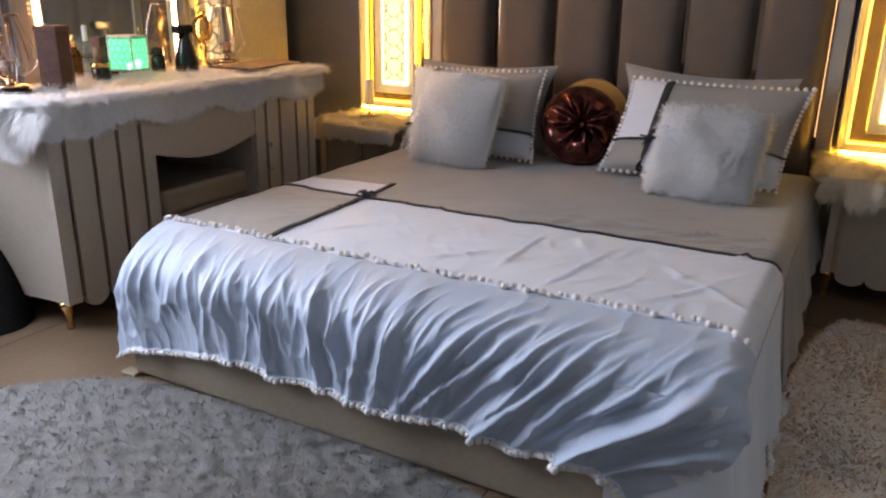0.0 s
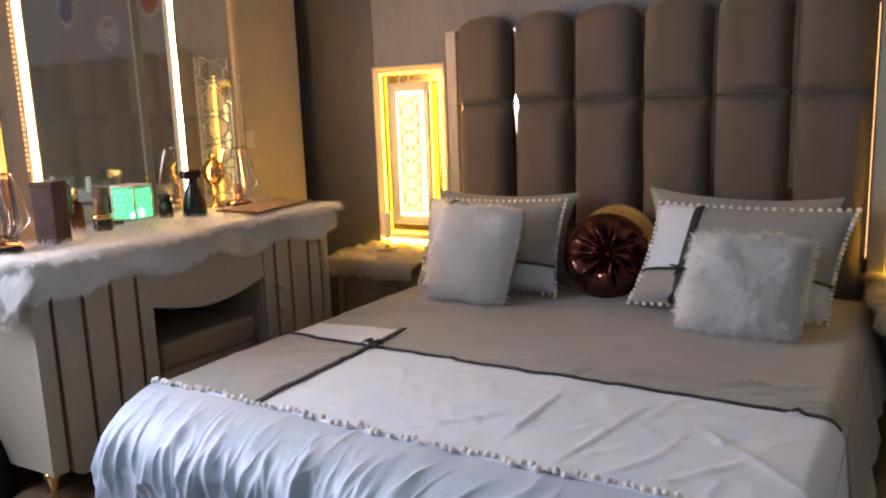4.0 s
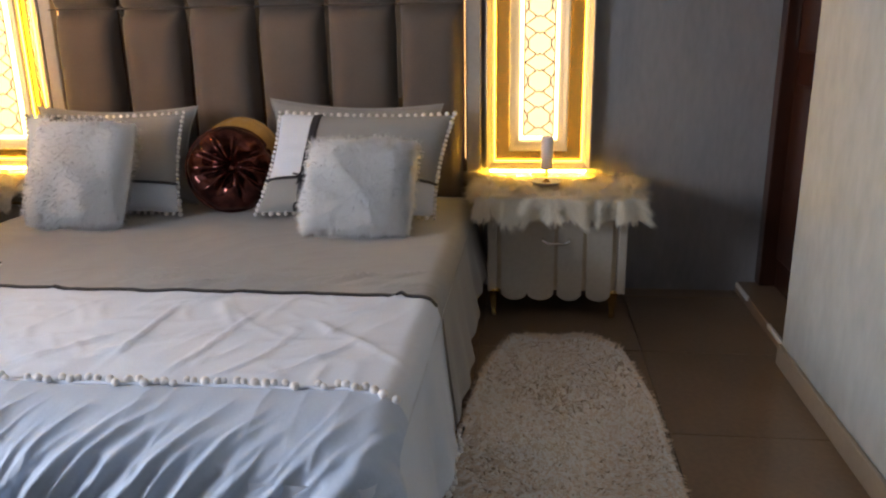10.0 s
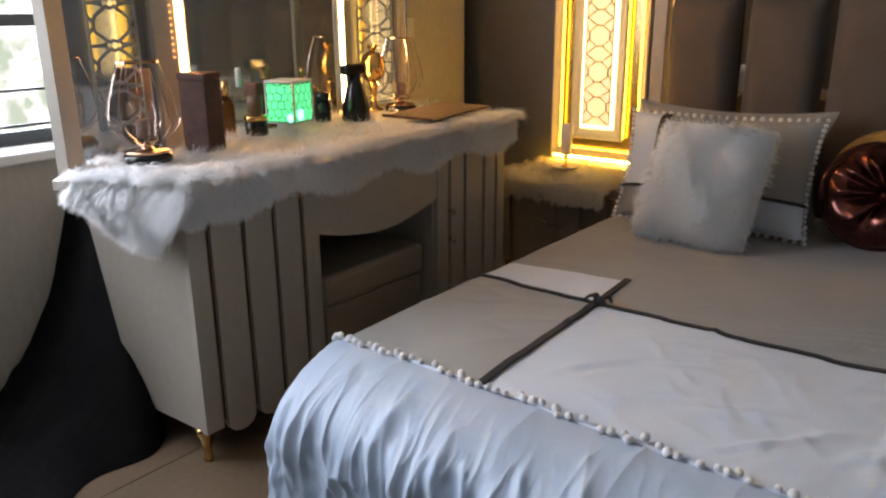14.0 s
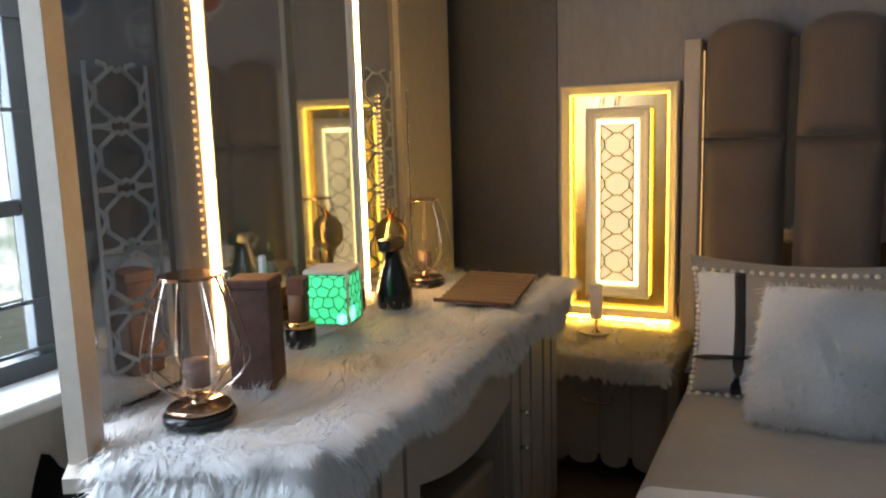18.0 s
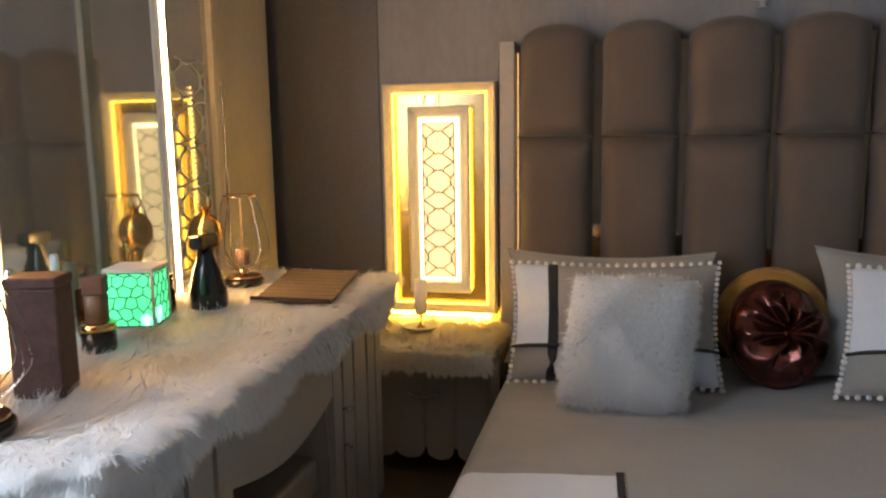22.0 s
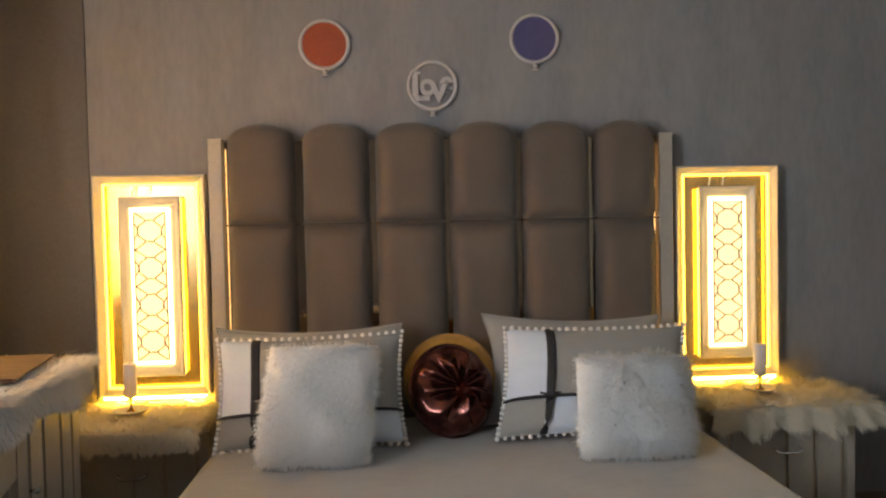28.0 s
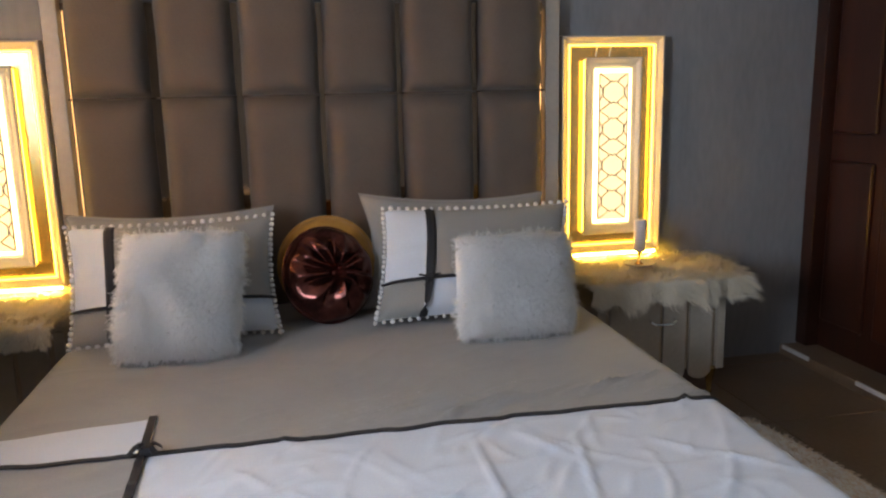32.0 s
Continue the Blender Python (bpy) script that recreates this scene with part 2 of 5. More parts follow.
CANDLE_WAX = material("pale_pink_wax", (0.92, 0.83, 0.76), (0.88, 0.77, 0.69), 0.5)
STONE_DISH = material("white_ceramic", (0.62, 0.58, 0.50), None, 0.35)
CLEAR = glass("clear_glass")
AMBER_GLASS = glass("amber_glass", (0.55, 0.33, 0.15))
BLACK_MATTE.node_tree.nodes["Principled BSDF"].inputs["Specular IOR Level"].default_value = 0.05
STEEL = material("dark_window_steel", (0.06, 0.068, 0.075), None, 0.5)
SILL = material("white_sill", (0.70, 0.69, 0.66), None, 0.5, bump=0.1)
ORANGE_DISC = material("orange_disc", (0.34, 0.065, 0.018), (0.27, 0.05, 0.014), 0.5, scale=12)
BLUE_DISC = material("violet_blue_disc", (0.085, 0.080, 0.19), (0.065, 0.060, 0.15), 0.5, scale=12)
SILVER_PAINT = material("silver_paint", (0.52, 0.50, 0.50), (0.44, 0.42, 0.42), 0.4)
MAT_WOOD = material("brown_cane", (0.165, 0.112, 0.068), (0.085, 0.058, 0.036), 0.6, scale=8, stretch=(1, 6, 1), bump=0.3)
GARDEN = material("outside_ground", (0.34, 0.33, 0.28), (0.2, 0.22, 0.14), 0.9)

# ---- helpers for things and parts ----
ORIGIN = {}


def thing(name, place, label, category, group="", kind=""):
    ob = new(name)
    ob.empty_display_size = 0.05
    ob.location = place
    ORIGIN[ob] = Vector(place)
    return tagged(ob, label, category, group, kind)


def finish(bm, smooth=False):
    bmesh.ops.recalc_face_normals(bm, faces=bm.faces)
    if smooth:
        for f in bm.faces:
            f.smooth = True


def part(name, bm, mat, parent=None, label="", smooth=False, kind=""):
    """Links a bmesh drawn in world coordinates as one mesh under a thing or part."""
    finish(bm, smooth)
    o = ORIGIN.get(parent, Vector())
    if o.length:
        bmesh.ops.translate(bm, verts=bm.verts, vec=-o)
    me = bpy.data.meshes.new(name)
    bm.to_mesh(me)
    bm.free()
    me.materials.append(mat)
    ob = new(name, me)
    if parent:
        ob.parent = parent
        ORIGIN[ob] = o
    return tagged(ob, label, kind=kind)


def box(x0, x1, y0, y1, z0, z1, bevel=0.0, seg=2, bm=None):
    own = bmesh.new()
    bmesh.ops.create_cube(own, size=1.0)
    for v in own.verts:
        v.co = ((x0 + x1) / 2 + v.co.x * (x1 - x0), (y0 + y1) / 2 + v.co.y * (y1 - y0), (z0 + z1) / 2 + v.co.z * (z1 - z0))
    if bevel:
        bmesh.ops.bevel(own, geom=own.edges[:], offset=bevel, segments=seg, affect="EDGES", profile=0.5)
    if bm is None:
        return own
    me = bpy.data.meshes.new("tmp")
    own.to_mesh(me)
    own.free()
    bm.from_mesh(me)
    bpy.data.meshes.remove(me)
    return bm


def lathe(profile, cx, cy, cz, seg=28):
    """Turned body from (radius, height) pairs."""
    bm = bmesh.new()
    rings = []
    for r, z in profile:
        rings.append([bm.verts.new((cx + r * math.cos(2 * math.pi * i / seg), cy + r * math.sin(2 * math.pi * i / seg), cz + z)) for i in range(seg)])
    for a, b in zip(rings, rings[1:]):
        for i in range(seg):
            bm.faces.new((a[i], a[(i + 1) % seg], b[(i + 1) % seg], b[i]))
    if profile[0] != profile[-1] and abs(profile[0][0] - profile[-1][0]) + abs(profile[0][1] - profile[-1][1]) > 1e-6:
        bm.faces.new(rings[0][::-1])
        bm.faces.new(rings[-1])
    return bm


def sweep(points, radius, seg=6, closed=False, bm=None, flat=1.0):
    """A tube along points."""
    bm = bm or bmesh.new()
    pts = [Vector(p) for p in points]
    n = len(pts)
    rings = []
    for i, p in enumerate(pts):
        a, b = (pts[(i - 1) % n], pts[(i + 1) % n]) if closed else (pts[max(i - 1, 0)], pts[min(i + 1, n - 1)])
        d = (b - a).normalized()
        u = d.cross(Vector((0, 0, 1)))
        if u.length < 0.05:
            u = d.cross(Vector((1, 0, 0)))
        u.normalize()
        v = d.cross(u)
        r = radius[i] if isinstance(radius, (list, tuple)) else radius
        rings.append([bm.verts.new(p + u * r * math.cos(2 * math.pi * k / seg) + v * r * flat * math.sin(2 * math.pi * k / seg)) for k in range(seg)])
    for i in range(n if closed else n - 1):
        a, b = rings[i], rings[(i + 1) % n]
        for k in range(seg):
            bm.faces.new((a[k], a[(k + 1) % seg], b[(k + 1) % seg], b[k]))
    if not closed:
        bm.faces.new(rings[0][::-1])
        bm.faces.new(rings[-1])
    return bm


def sheet(fn, nu, nv, keep=None):
    """A grid surface; fn(u, v) gives the place, keep(u, v) picks faces."""
    bm = bmesh.new()
    g = [[bm.verts.new(fn(i / nu, j / nv)) for j in range(nv + 1)] for i in range(nu + 1)]
    for i in range(nu):
        for j in range(nv):
            if keep is None or keep((i + 0.5) / nu, (j + 0.5) / nv):
                bm.faces.new((g[i][j], g[i + 1][j], g[i + 1][j + 1], g[i][j + 1]))
    if keep:
        bmesh.ops.delete(bm, geom=[v for v in bm.verts if not v.link_faces], context="VERTS")
    return bm


def outline_prism(pts, y0, y1):
    """A flat outline in x and z, with thickness from y0 to y1."""
    bm = bmesh.new()
    a = [bm.verts.new((x, y0, z)) for x, z in pts]
    b = [bm.verts.new((x, y1, z)) for x, z in pts]
    bm.faces.new(a)
    bm.faces.new(b[::-1])
    n = len(pts)
    for i in range(n):
        bm.faces.new((a[i], b[i], b[(i + 1) % n], a[(i + 1) % n]))
    return bm


def turn_bm(bm, m):
    bmesh.ops.transform(bm, matrix=m, verts=bm.verts)
    return bm


rng = np.random.default_rng(7)


def unit(a):
    return a / np.maximum(np.linalg.norm(a, axis=1, keepdims=True), 1e-9)


def fur(name, roots, normals, comb, length, width, mat, parent, label="", upright=0.5, gravity=0.35, spread=0.35, clump=0.0, tuft=26):
    """Many fine tapered fibres, joined into one part."""
    n = len(roots)
    o = ORIGIN.get(parent, Vector())
    roots = roots - np.array(o)
    length = length * rng.uniform(0.6, 1.15, (n, 1))
    d0 = unit(normals * upright + comb + rng.normal(0, spread, (n, 3)))
    d1 = unit(d0 + np.array((0, 0, -gravity)) + rng.normal(0, spread * 0.5, (n, 3)))
    side = unit(np.cross(d0, normals + rng.normal(0, 0.35, (n, 3))))
    side *= np.where((np.cross(side, d0) * normals).sum(1, keepdims=True) < 0, -1.0, 1.0)
    p1 = roots + d0 * length * 0.5
    p2 = p1 + d1 * length * 0.5
    if clump:
        k = max(20, n // tuft)
        heads = rng.choice(n, k, replace=False)
        near = np.zeros(n, dtype=np.int64)
        for a in range(0, n, 4000):
            q = roots[a:a + 4000]
            near[a:a + 4000] = heads[np.argmin((q * q).sum(1)[:, None] - 2 * q @ roots[heads].T + (roots[heads] ** 2).sum(1)[None, :], 1)]
        pull = clump * rng.uniform(0.5, 1.0, (n, 1))
        p1 = p1 * (1 - pull * 0.45) + p1[near] * pull * 0.45
        p2 = p2 * (1 - pull) + p2[near] * pull
    w = width * rng.uniform(0.7, 1.3, (n, 1))
    v = np.stack([roots - side * w, roots + side * w, p1 + side * w * 0.8, p1 - side * w * 0.8, p2], 1).reshape(-1, 3)
    base = np.arange(n)[:, None] * 5
    loops = np.concatenate([base + np.array([[0, 1, 2, 3]]), base + np.array([[3, 2, 4]])], 1).reshape(-1)
    start = (np.arange(n)[:, None] * 7 + np.array([[0, 4]])).reshape(-1)
    me = bpy.data.meshes.new(name)
    me.vertices.add(len(v))
    me.vertices.foreach_set("co", v.astype(np.float32).reshape(-1))
    me.loops.add(len(loops))
    me.loops.foreach_set("vertex_index", loops.astype(np.int32))
    me.polygons.add(len(start))
    me.polygons.foreach_set("loop_start", start.astype(np.int32))
    me.update(calc_edges=True)
    soft = unit(normals + d0 * 0.15 + rng.normal(0, 0.16, (n, 3)))
    me.normals_split_custom_set_from_vertices(np.repeat(soft, 5, 0).tolist())
    me.materials.append(mat)
    ob = new(name, me)
    ob.parent = parent
    return tagged(ob, label, kind="stuff")


BALL = bmesh.new()
bmesh.ops.create_icosphere(BALL, subdivisions=2, radius=0.0085)
for f in BALL.faces:
    f.smooth = True
for v in BALL.verts:
    v.co *= 1 + 0.12 * noise.noise(v.co * 300)
POM_MESH = bpy.data.meshes.new("pompom")
BALL.to_mesh(POM_MESH)
BALL.free()
POM_MESH.materials.append(POMPOM)


def pompoms(points, parent, local=False):
    o = ORIGIN.get(parent, Vector())
    for p in points:
        ob = new("pompom", POM_MESH)
        ob.parent = parent
        ob.location = Vector(p) - (Vector() if local else o)
        s = random.uniform(0.8, 1.2)
        ob.scale = (s, s, s * random.uniform(0.8, 1.1))
        ob.rotation_euler = (random.uniform(0, 3), random.uniform(0, 3), 0)


# ---- the room ----
X0, X1, Y0, Y1, TOP = -2.95, 1.02, -1.9, 3.80, 2.75


def structure(name, bm, mat, label, category, smooth=False):
    return tagged(part(name, bm, mat, smooth=smooth), label, category, kind="structure")


floor = structure("floor", box(X0 - 0.3, X1 + 0.5, Y0 - 0.2, Y1 + 0.2, -0.14, -0.006), GROUT, "beige glazed tile floor with thin dark grout", "floor")
structure("ceiling", box(X0 - 0.25, X1 + 0.5, Y0 - 0.2, Y1 + 0.2, TOP, TOP + 0.12), CEILING, "plain pale painted ceiling", "ceiling")
structure("wall_north", box(-2.535, X1 + 0.6, Y1, Y1 + 0.2, 0, TOP), WALLPAPER, "grey brushed wallpaper wall behind the bed", "wall")
structure("wall_north_corner", box(X0 - 0.3, -2.538, Y1 - 0.003, Y1 + 0.2, 0, TOP), DARK_WALL, "dark grey strip of wall in the corner", "wall")
# out of view; closes the room, kept dark to cut bounced light
structure("wall_south", box(X0 - 0.2, X1 + 0.6, Y0 - 0.2, Y0, 0, TOP), PLAIN_WALL, "unseen grey closing wall opposite the bed", "wall")
west = box(X0 - 0.2, X0, WIN_Y1, 3.665, 0, TOP, 0.006)
box(X0 - 0.2, X0, Y0, WIN_Y0, 0, TOP, bm=west)
box(X0 - 0.2, X0, WIN_Y0, WIN_Y1, 0, WIN_Z0 - 0.03, bm=west)
box(X0 - 0.2, X0, WIN_Y0, WIN_Y1, WIN_Z1, TOP, bm=west)
structure("wall_recess", box(X0 - 0.3, X0 - 0.203, 3.60, Y1 - 0.004, 0, TOP), DARK_WALL, "dark grey back of the narrow corner recess", "wall")
structure("wall_west", west, WARM_PAINT, "beige painted wall with a steel window", "wall")
east = box(X1, X1 + 0.2, Y0, 3.02, 0, TOP)
box(X1 + 0.10, X1 + 0.2, 3.02, Y1, 2.08, TOP, bm=east)
structure("wall_east", east, MOTTLED, "grey brushed wallpaper wall beside the door", "wall")
structure("baseboard", box(X1 - 0.016, X1 - 0.002, Y0, 3.02, 0, 0.075, 0.003), BASE_VINYL, "narrow beige skirting along the wall", "baseboard")

# door in the east wall
door = tagged(part("door_1", box(1.195, 1.235, 3.03, 3.79, 0.05, 2.07, 0.004), MAHOGANY), "dark reddish-brown varnished wooden door, closed", "door", kind="structure")
for z0, z1 in ((0.18, 0.92), (1.04, 1.92)):
    for y0, y1 in ((3.11, 3.38), (3.44, 3.71)):
        part("panel", box(1.180, 1.197, y0, y1, z0, z1, 0.012), MAHOGANY, door)
part("door_handle", sweep([(1.196, 3.09, 1.0), (1.15, 3.09, 1.0), (1.145, 3.12, 1.0), (1.145, 3.21, 1.0)], 0.008), CHROME, door)
jamb = tagged(part("door_frame", box(1.13, 1.20, 3.722, 3.797, 0.05, 2.08, 0.004), MAHOGANY), "dark brown varnished wooden door frame", "door frame", kind="structure")
part("jamb", box(1.06, 1.20, 3.022, 3.06, 0.05, 2.08, 0.004), MAHOGANY, jamb)
part("lintel", box(1.06, 1.20, 3.06, 3.722, 2.03, 2.08, 0.004), MAHOGANY, jamb)
sill = tagged(part("threshold", box(1.05, 1.30, 3.022, 3.797, -0.005, 0.045, 0.004), TILE), "low brown tiled step under the door", "threshold", kind="structure")
for y0, y1 in ((3.08, 3.28), (3.58, 3.77)):
    part("edge_strip", box(1.043, 1.055, y0, y1, 0.030, 0.049, 0.002), SILL, sill, "white worn edge strip")

# window in the west wall
window = tagged(part("window_1", box(X0 - 0.13, X0 - 0.09, WIN_Y0, WIN_Y1, WIN_Z1 - 0.04, WIN_Z1), STEEL), "dark steel window with bars and overexposed daylight behind", "window", kind="structure")
part("window_frame", box(X0 - 0.13, X0 - 0.09, WIN_Y0, WIN_Y1, WIN_Z0, WIN_Z0 + 0.04), STEEL, window)
for y, w in ((WIN_Y0, 0.045), (0.80, 0.024), (1.30, 0.024), (WIN_Y1 - 0.048, 0.046)):
    part("mullion", box(X0 - 0.125, X0 - 0.095, y, y + w, WIN_Z0 + 0.04, WIN_Z1 - 0.04, 0.003), STEEL, window)
for z, w in ((1.168, 0.034), (1.62, 0.030)):
    part("transom", box(X0 - 0.122, X0 - 0.098, WIN_Y0 + 0.046, WIN_Y1 - 0.049, z, z + w, 0.003), STEEL, window)
for z in (0.886, 0.987, 1.376, 1.560, 1.760):
    part("bar", box(X0 - 0.096, X0 - 0.088, WIN_Y0, WIN_Y1, z, z + 0.008), STEEL, window)
pane = part("pane", box(X0 - 0.112, X0 - 0.108, WIN_Y0 + 0.02, WIN_Y1 - 0.02, WIN_Z0 + 0.02, WIN_Z1 - 0.02), CLEAR, window)
pane.visible_shadow = False
part("window_sill", box(X0 - 0.17, X0 + 0.05, WIN_Y0 - 0.03, WIN_Y1 + 0.0, WIN_Z0 - 0.03, WIN_Z0, 0.006), SILL, window)

# bright hazy garden outside
HAZE = bpy.data.materials.new("hazy_garden")
HAZE.use_nodes = True
ht, hp = HAZE.node_tree, HAZE.node_tree.nodes["Principled BSDF"]
hn, hr, hc = ht.nodes.new("ShaderNodeTexNoise"), ht.nodes.new("ShaderNodeValToRGB"), ht.nodes.new("ShaderNodeTexCoord")
hn.inputs["Scale"].default_value, hn.inputs["Detail"].default_value = 3.6, 9.0
hr.color_ramp.elements[0].position, hr.color_ramp.elements[1].position = 0.40, 0.60
hr.color_ramp.elements[0].color, hr.color_ramp.elements[1].color = (0.30, 0.37, 0.31, 1), (0.95, 1.0, 1.0, 1)
ht.links.new(hc.outputs["Object"], hn.inputs["Vector"])
ht.links.new(hn.outputs["Fac"], hr.inputs["Fac"])
ht.links.new(hr.outputs["Color"], hp.inputs["Emission Color"])
hp.inputs["Emission Strength"].default_value = 2.1
hp.inputs["Base Color"].default_value = (0.2, 0.25, 0.15, 1)
structure("backdrop", box(-9.2, -9.0, -10, 14, -0.3, 7.0), HAZE, "bright hazy greenery far outside the window", "backdrop")
structure("ground", box(-60, X0 - 0.2, -40, 40, -0.5, -0.3), GARDEN, "pale sunlit ground outside the window", "ground")

# ---- bed ----
BX0, BX1, BY1, BZ = -1.962, -0.105, 3.64, 0.45


def n3(x, y, z=0.0):
    return noise.noise(Vector((x, y, z)))


CREASES = []
for i in range(46):
    a = random.choice((0.6, 0.9, 1.3, 2.2, 2.6)) + random.uniform(-0.3, 0.3)
    CREASES.append((random.uniform(-1.45, -0.2), random.uniform(1.84, 2.35), math.cos(a), math.sin(a), random.uniform(0.03, 0.09), random.uniform(0.005, 0.009), random.uniform(0.003, 0.006), random.uniform(-4, 4)))
for i in range(34):
    white = i < 20
    cx, cy = (random.uniform(-1.45, -0.2), random.uniform(1.86, 2.34)) if white else (random.uniform(-1.5, -0.2), random.uniform(2.40, 2.60))
    a = random.choice((0.75, 0.9, 2.3, 1.2, 0.5)) + random.uniform(-0.15, 0.15) if white else 0.45 + random.uniform(-0.12, 0.12)
    CREASES.append((cx, cy, math.cos(a), math.sin(a), random.uniform(0.08, 0.26) if white else random.uniform(0.06, 0.16), random.uniform(0.004, 0.009), random.uniform(0.003, 0.007) if white else random.uniform(0.004, 0.009), random.uniform(-1.5, 1.5)))


for i in range(30):
    CREASES.append((random.uniform(-1.0, -0.15), random.uniform(2.385, 2.56), math.cos(0.45), math.sin(0.45), random.uniform(0.05, 0.14), random.uniform(0.0045, 0.0075), random.uniform(0.008, 0.014), random.uniform(-1.5, 1.5)))


# pressed fold lines that run across the white field
for x0, y0, x1, y1, wd, ht in ((-0.80, 2.34, -0.812, 1.80, 0.005, 0.007), (-0.556, 2.29, -0.656, 1.80, 0.006, 0.008), (-0.70, 2.30, -0.60, 2.12, 0.012, 0.006), (-0.50, 2.33, -0.545, 2.15, 0.011, 0.005), (-0.775, 2.49, -0.84, 2.375, 0.005, 0.007)):
    ln = math.hypot(x1 - x0, y1 - y0)
    CREASES.append(((x0 + x1) / 2, (y0 + y1) / 2, (x1 - x0) / ln, (y1 - y0) / ln, ln / 2, wd, ht, 0.0))


def bed_z(x, y):
    """Height of the made bed with its soft creases and rounded rim."""
    z = BZ + 0.004 * n3(x * 2.2, y * 2.2) + 0.003 * n3(x * 9, y * 5, 3)
    z += (0.0035 if y < 2.37 else 0.0016) * max(0.0, 1 - 3.0 * abs(n3((x + 0.8 * y) * 4, (y - 0.6 * x) * 7, 6))) ** 2
    for cx, cy, c, q, ln, wd, ht, bow in CREASES:
        a, b = (x - cx) * c + (y - cy) * q, -(x - cx) * q + (y - cy) * c
        b += bow * a * a
        if abs(a) < ln and abs(b) < wd * 3:
            z += ht * math.exp(-(b / wd) ** 2) * (1 - (a / ln) ** 2)
    for d, r in ((x - BX0, 0.05), (BX1 - x, 0.062)):
        if d < r:
            z -= r - math.sqrt(max(0.0, r ** 2 - (r - d) ** 2))
    return z


def foot_line(x):
    """Front edge of the flat sheet, where the frill is sewn on."""
    k = (x - BX0) / (BX1 - BX0)
    return 1.788 + 0.006 * math.sin(9 * k) - 0.03 * max(0.0, (k - 0.93) / 0.07) ** 2


bed = thing("bed", (-1.05, 2.6, 0), "wide double bed with a beige upholstered base", "bed")
part("bed_base", box(-1.90, -0.20, 1.562, 3.60, 0.006, 0.26, 0.012), BASE_VINYL, bed, "plain beige vinyl base")
part("mattress", box(-1.925, -0.122, 1.65, 3.63, 0.262, 0.430, 0.08, 4), WHITE_CLOTH, bed)
for y in (1.57, 3.55):
    for x in (-1.87, -0.22):
        part("leg", box(x, x + 0.05, y + 0.01, y + 0.05, 0.0, 0.02), BLACK_GLOSS, bed)
part("foot_plate", box(-1.935, -1.875, 1.535, 1.575, 0.0, 0.012, 0.003), BASE_VINYL, bed)

spread = thing("bedspread", (-1.05, 2.6, BZ), "grey and white patchwork bedspread with black ribbon and pompoms", "bedspread")


def strip_edge(x):
    """Upper edge of the white strip, running on as a straight seam."""
    k = min(1.0, (x - BX0) / (-1.546 - BX0))
    return 2.530 + 0.052 * k


def patch(name, x0, x1, y0, y1, mat, label):
    nx, ny = max(4, int((x1 - x0) / 0.010)), max(4, int(((2.55 if callable(y1) else y1) - (1.80 if y0 is None else 2.55 if callable(y0) else y0)) / 0.010))

    def at(u, v):
        x = x0 + (x1 - x0) * u
        lo = foot_line(x) if y0 is None else y0(x) if callable(y0) else y0
        hi = y1(x) if callable(y1) else y1
        y = lo + (hi - lo) * v
        return (x, y, bed_z(x, y))
    return part(name, sheet(at, nx, ny), mat, spread, label, smooth=True)


patch("grey_field", BX0, BX1, strip_edge, BY1, GREY_CLOTH, "grey cotton field")
patch("grey_field", -1.546, BX1, 2.368, strip_edge, GREY_CLOTH, "grey cotton field")
patch("white_strip", BX0, -1.546, 2.368, strip_edge, WHITE_CLOTH, "small white cotton strip")
patch("grey_corner", BX0, -1.535, None, 2.368, GREY_CLOTH, "grey cotton corner patch")
patch("white_field", -1.535, BX1, None, 2.368, WHITE_CLOTH, "creased white cotton field")


def drop(name, x, out, y0, y1, zlow, mat, label):
    """Cloth that hangs down the side of the bed."""
    def at(u, v):
        y = y0 + (y1 - y0) * u
        k = v
        z = (BZ - (0.062 if out > 0 else 0.05)) * (1 - k) + zlow(y) * k
        f = 0.010 * math.sin(y * 15 + 2.0 * n3(y * 2, 0, 4)) + 0.006 * math.sin(y * 37)
        tuck = 0.02 * max(0.0, 1 - (y - y0) / 0.06) ** 2 if out > 0 and y0 < 2 else 0.0
        return (x + out * (0.001 + (0.050 if out > 0 else 0.014) * k ** 1.1 + f * k * (1.0 if out > 0 else 0.4) - tuck), y, z)
    return part(name, sheet(at, int((y1 - y0) / 0.015), 22), mat, spread, label, smooth=True)


drop("grey_side", BX1, 1, 2.368, BY1, lambda y: 0.06 + 0.10 * (y - 2.368), GREY_CLOTH, "grey cotton side drop")
drop("white_side", BX1, 1, 1.60, 2.368, lambda y: 0.06 + 0.02 * n3(y * 4, 1), WHITE_CLOTH, "white cotton side drop")
drop("grey_side", BX0, -1, 1.80, BY1, lambda y: 0.12, GREY_CLOTH, "grey cotton side drop")


def corner_cloth(u, v):
    """White cloth that wraps the foot corner behind the frill."""
    a = max(0.0, (u - 0.6) / 0.4) * math.pi / 2
    out = 0.050 * v ** 1.1 * math.sin(a)
    x = -0.36 + 0.21 * min(1.0, u / 0.6) + 0.026 * math.sin(a) + out
    return (x, 1.5575 + 0.044 * (1 - math.cos(a)) + 0.0015 * math.sin(u * 19), 0.385 * (1 - v) + 0.062 * v)


part("white_corner", sheet(corner_cloth, 40, 14), WHITE_CLOTH, spread, "white cotton wrapped round the foot corner", smooth=True)


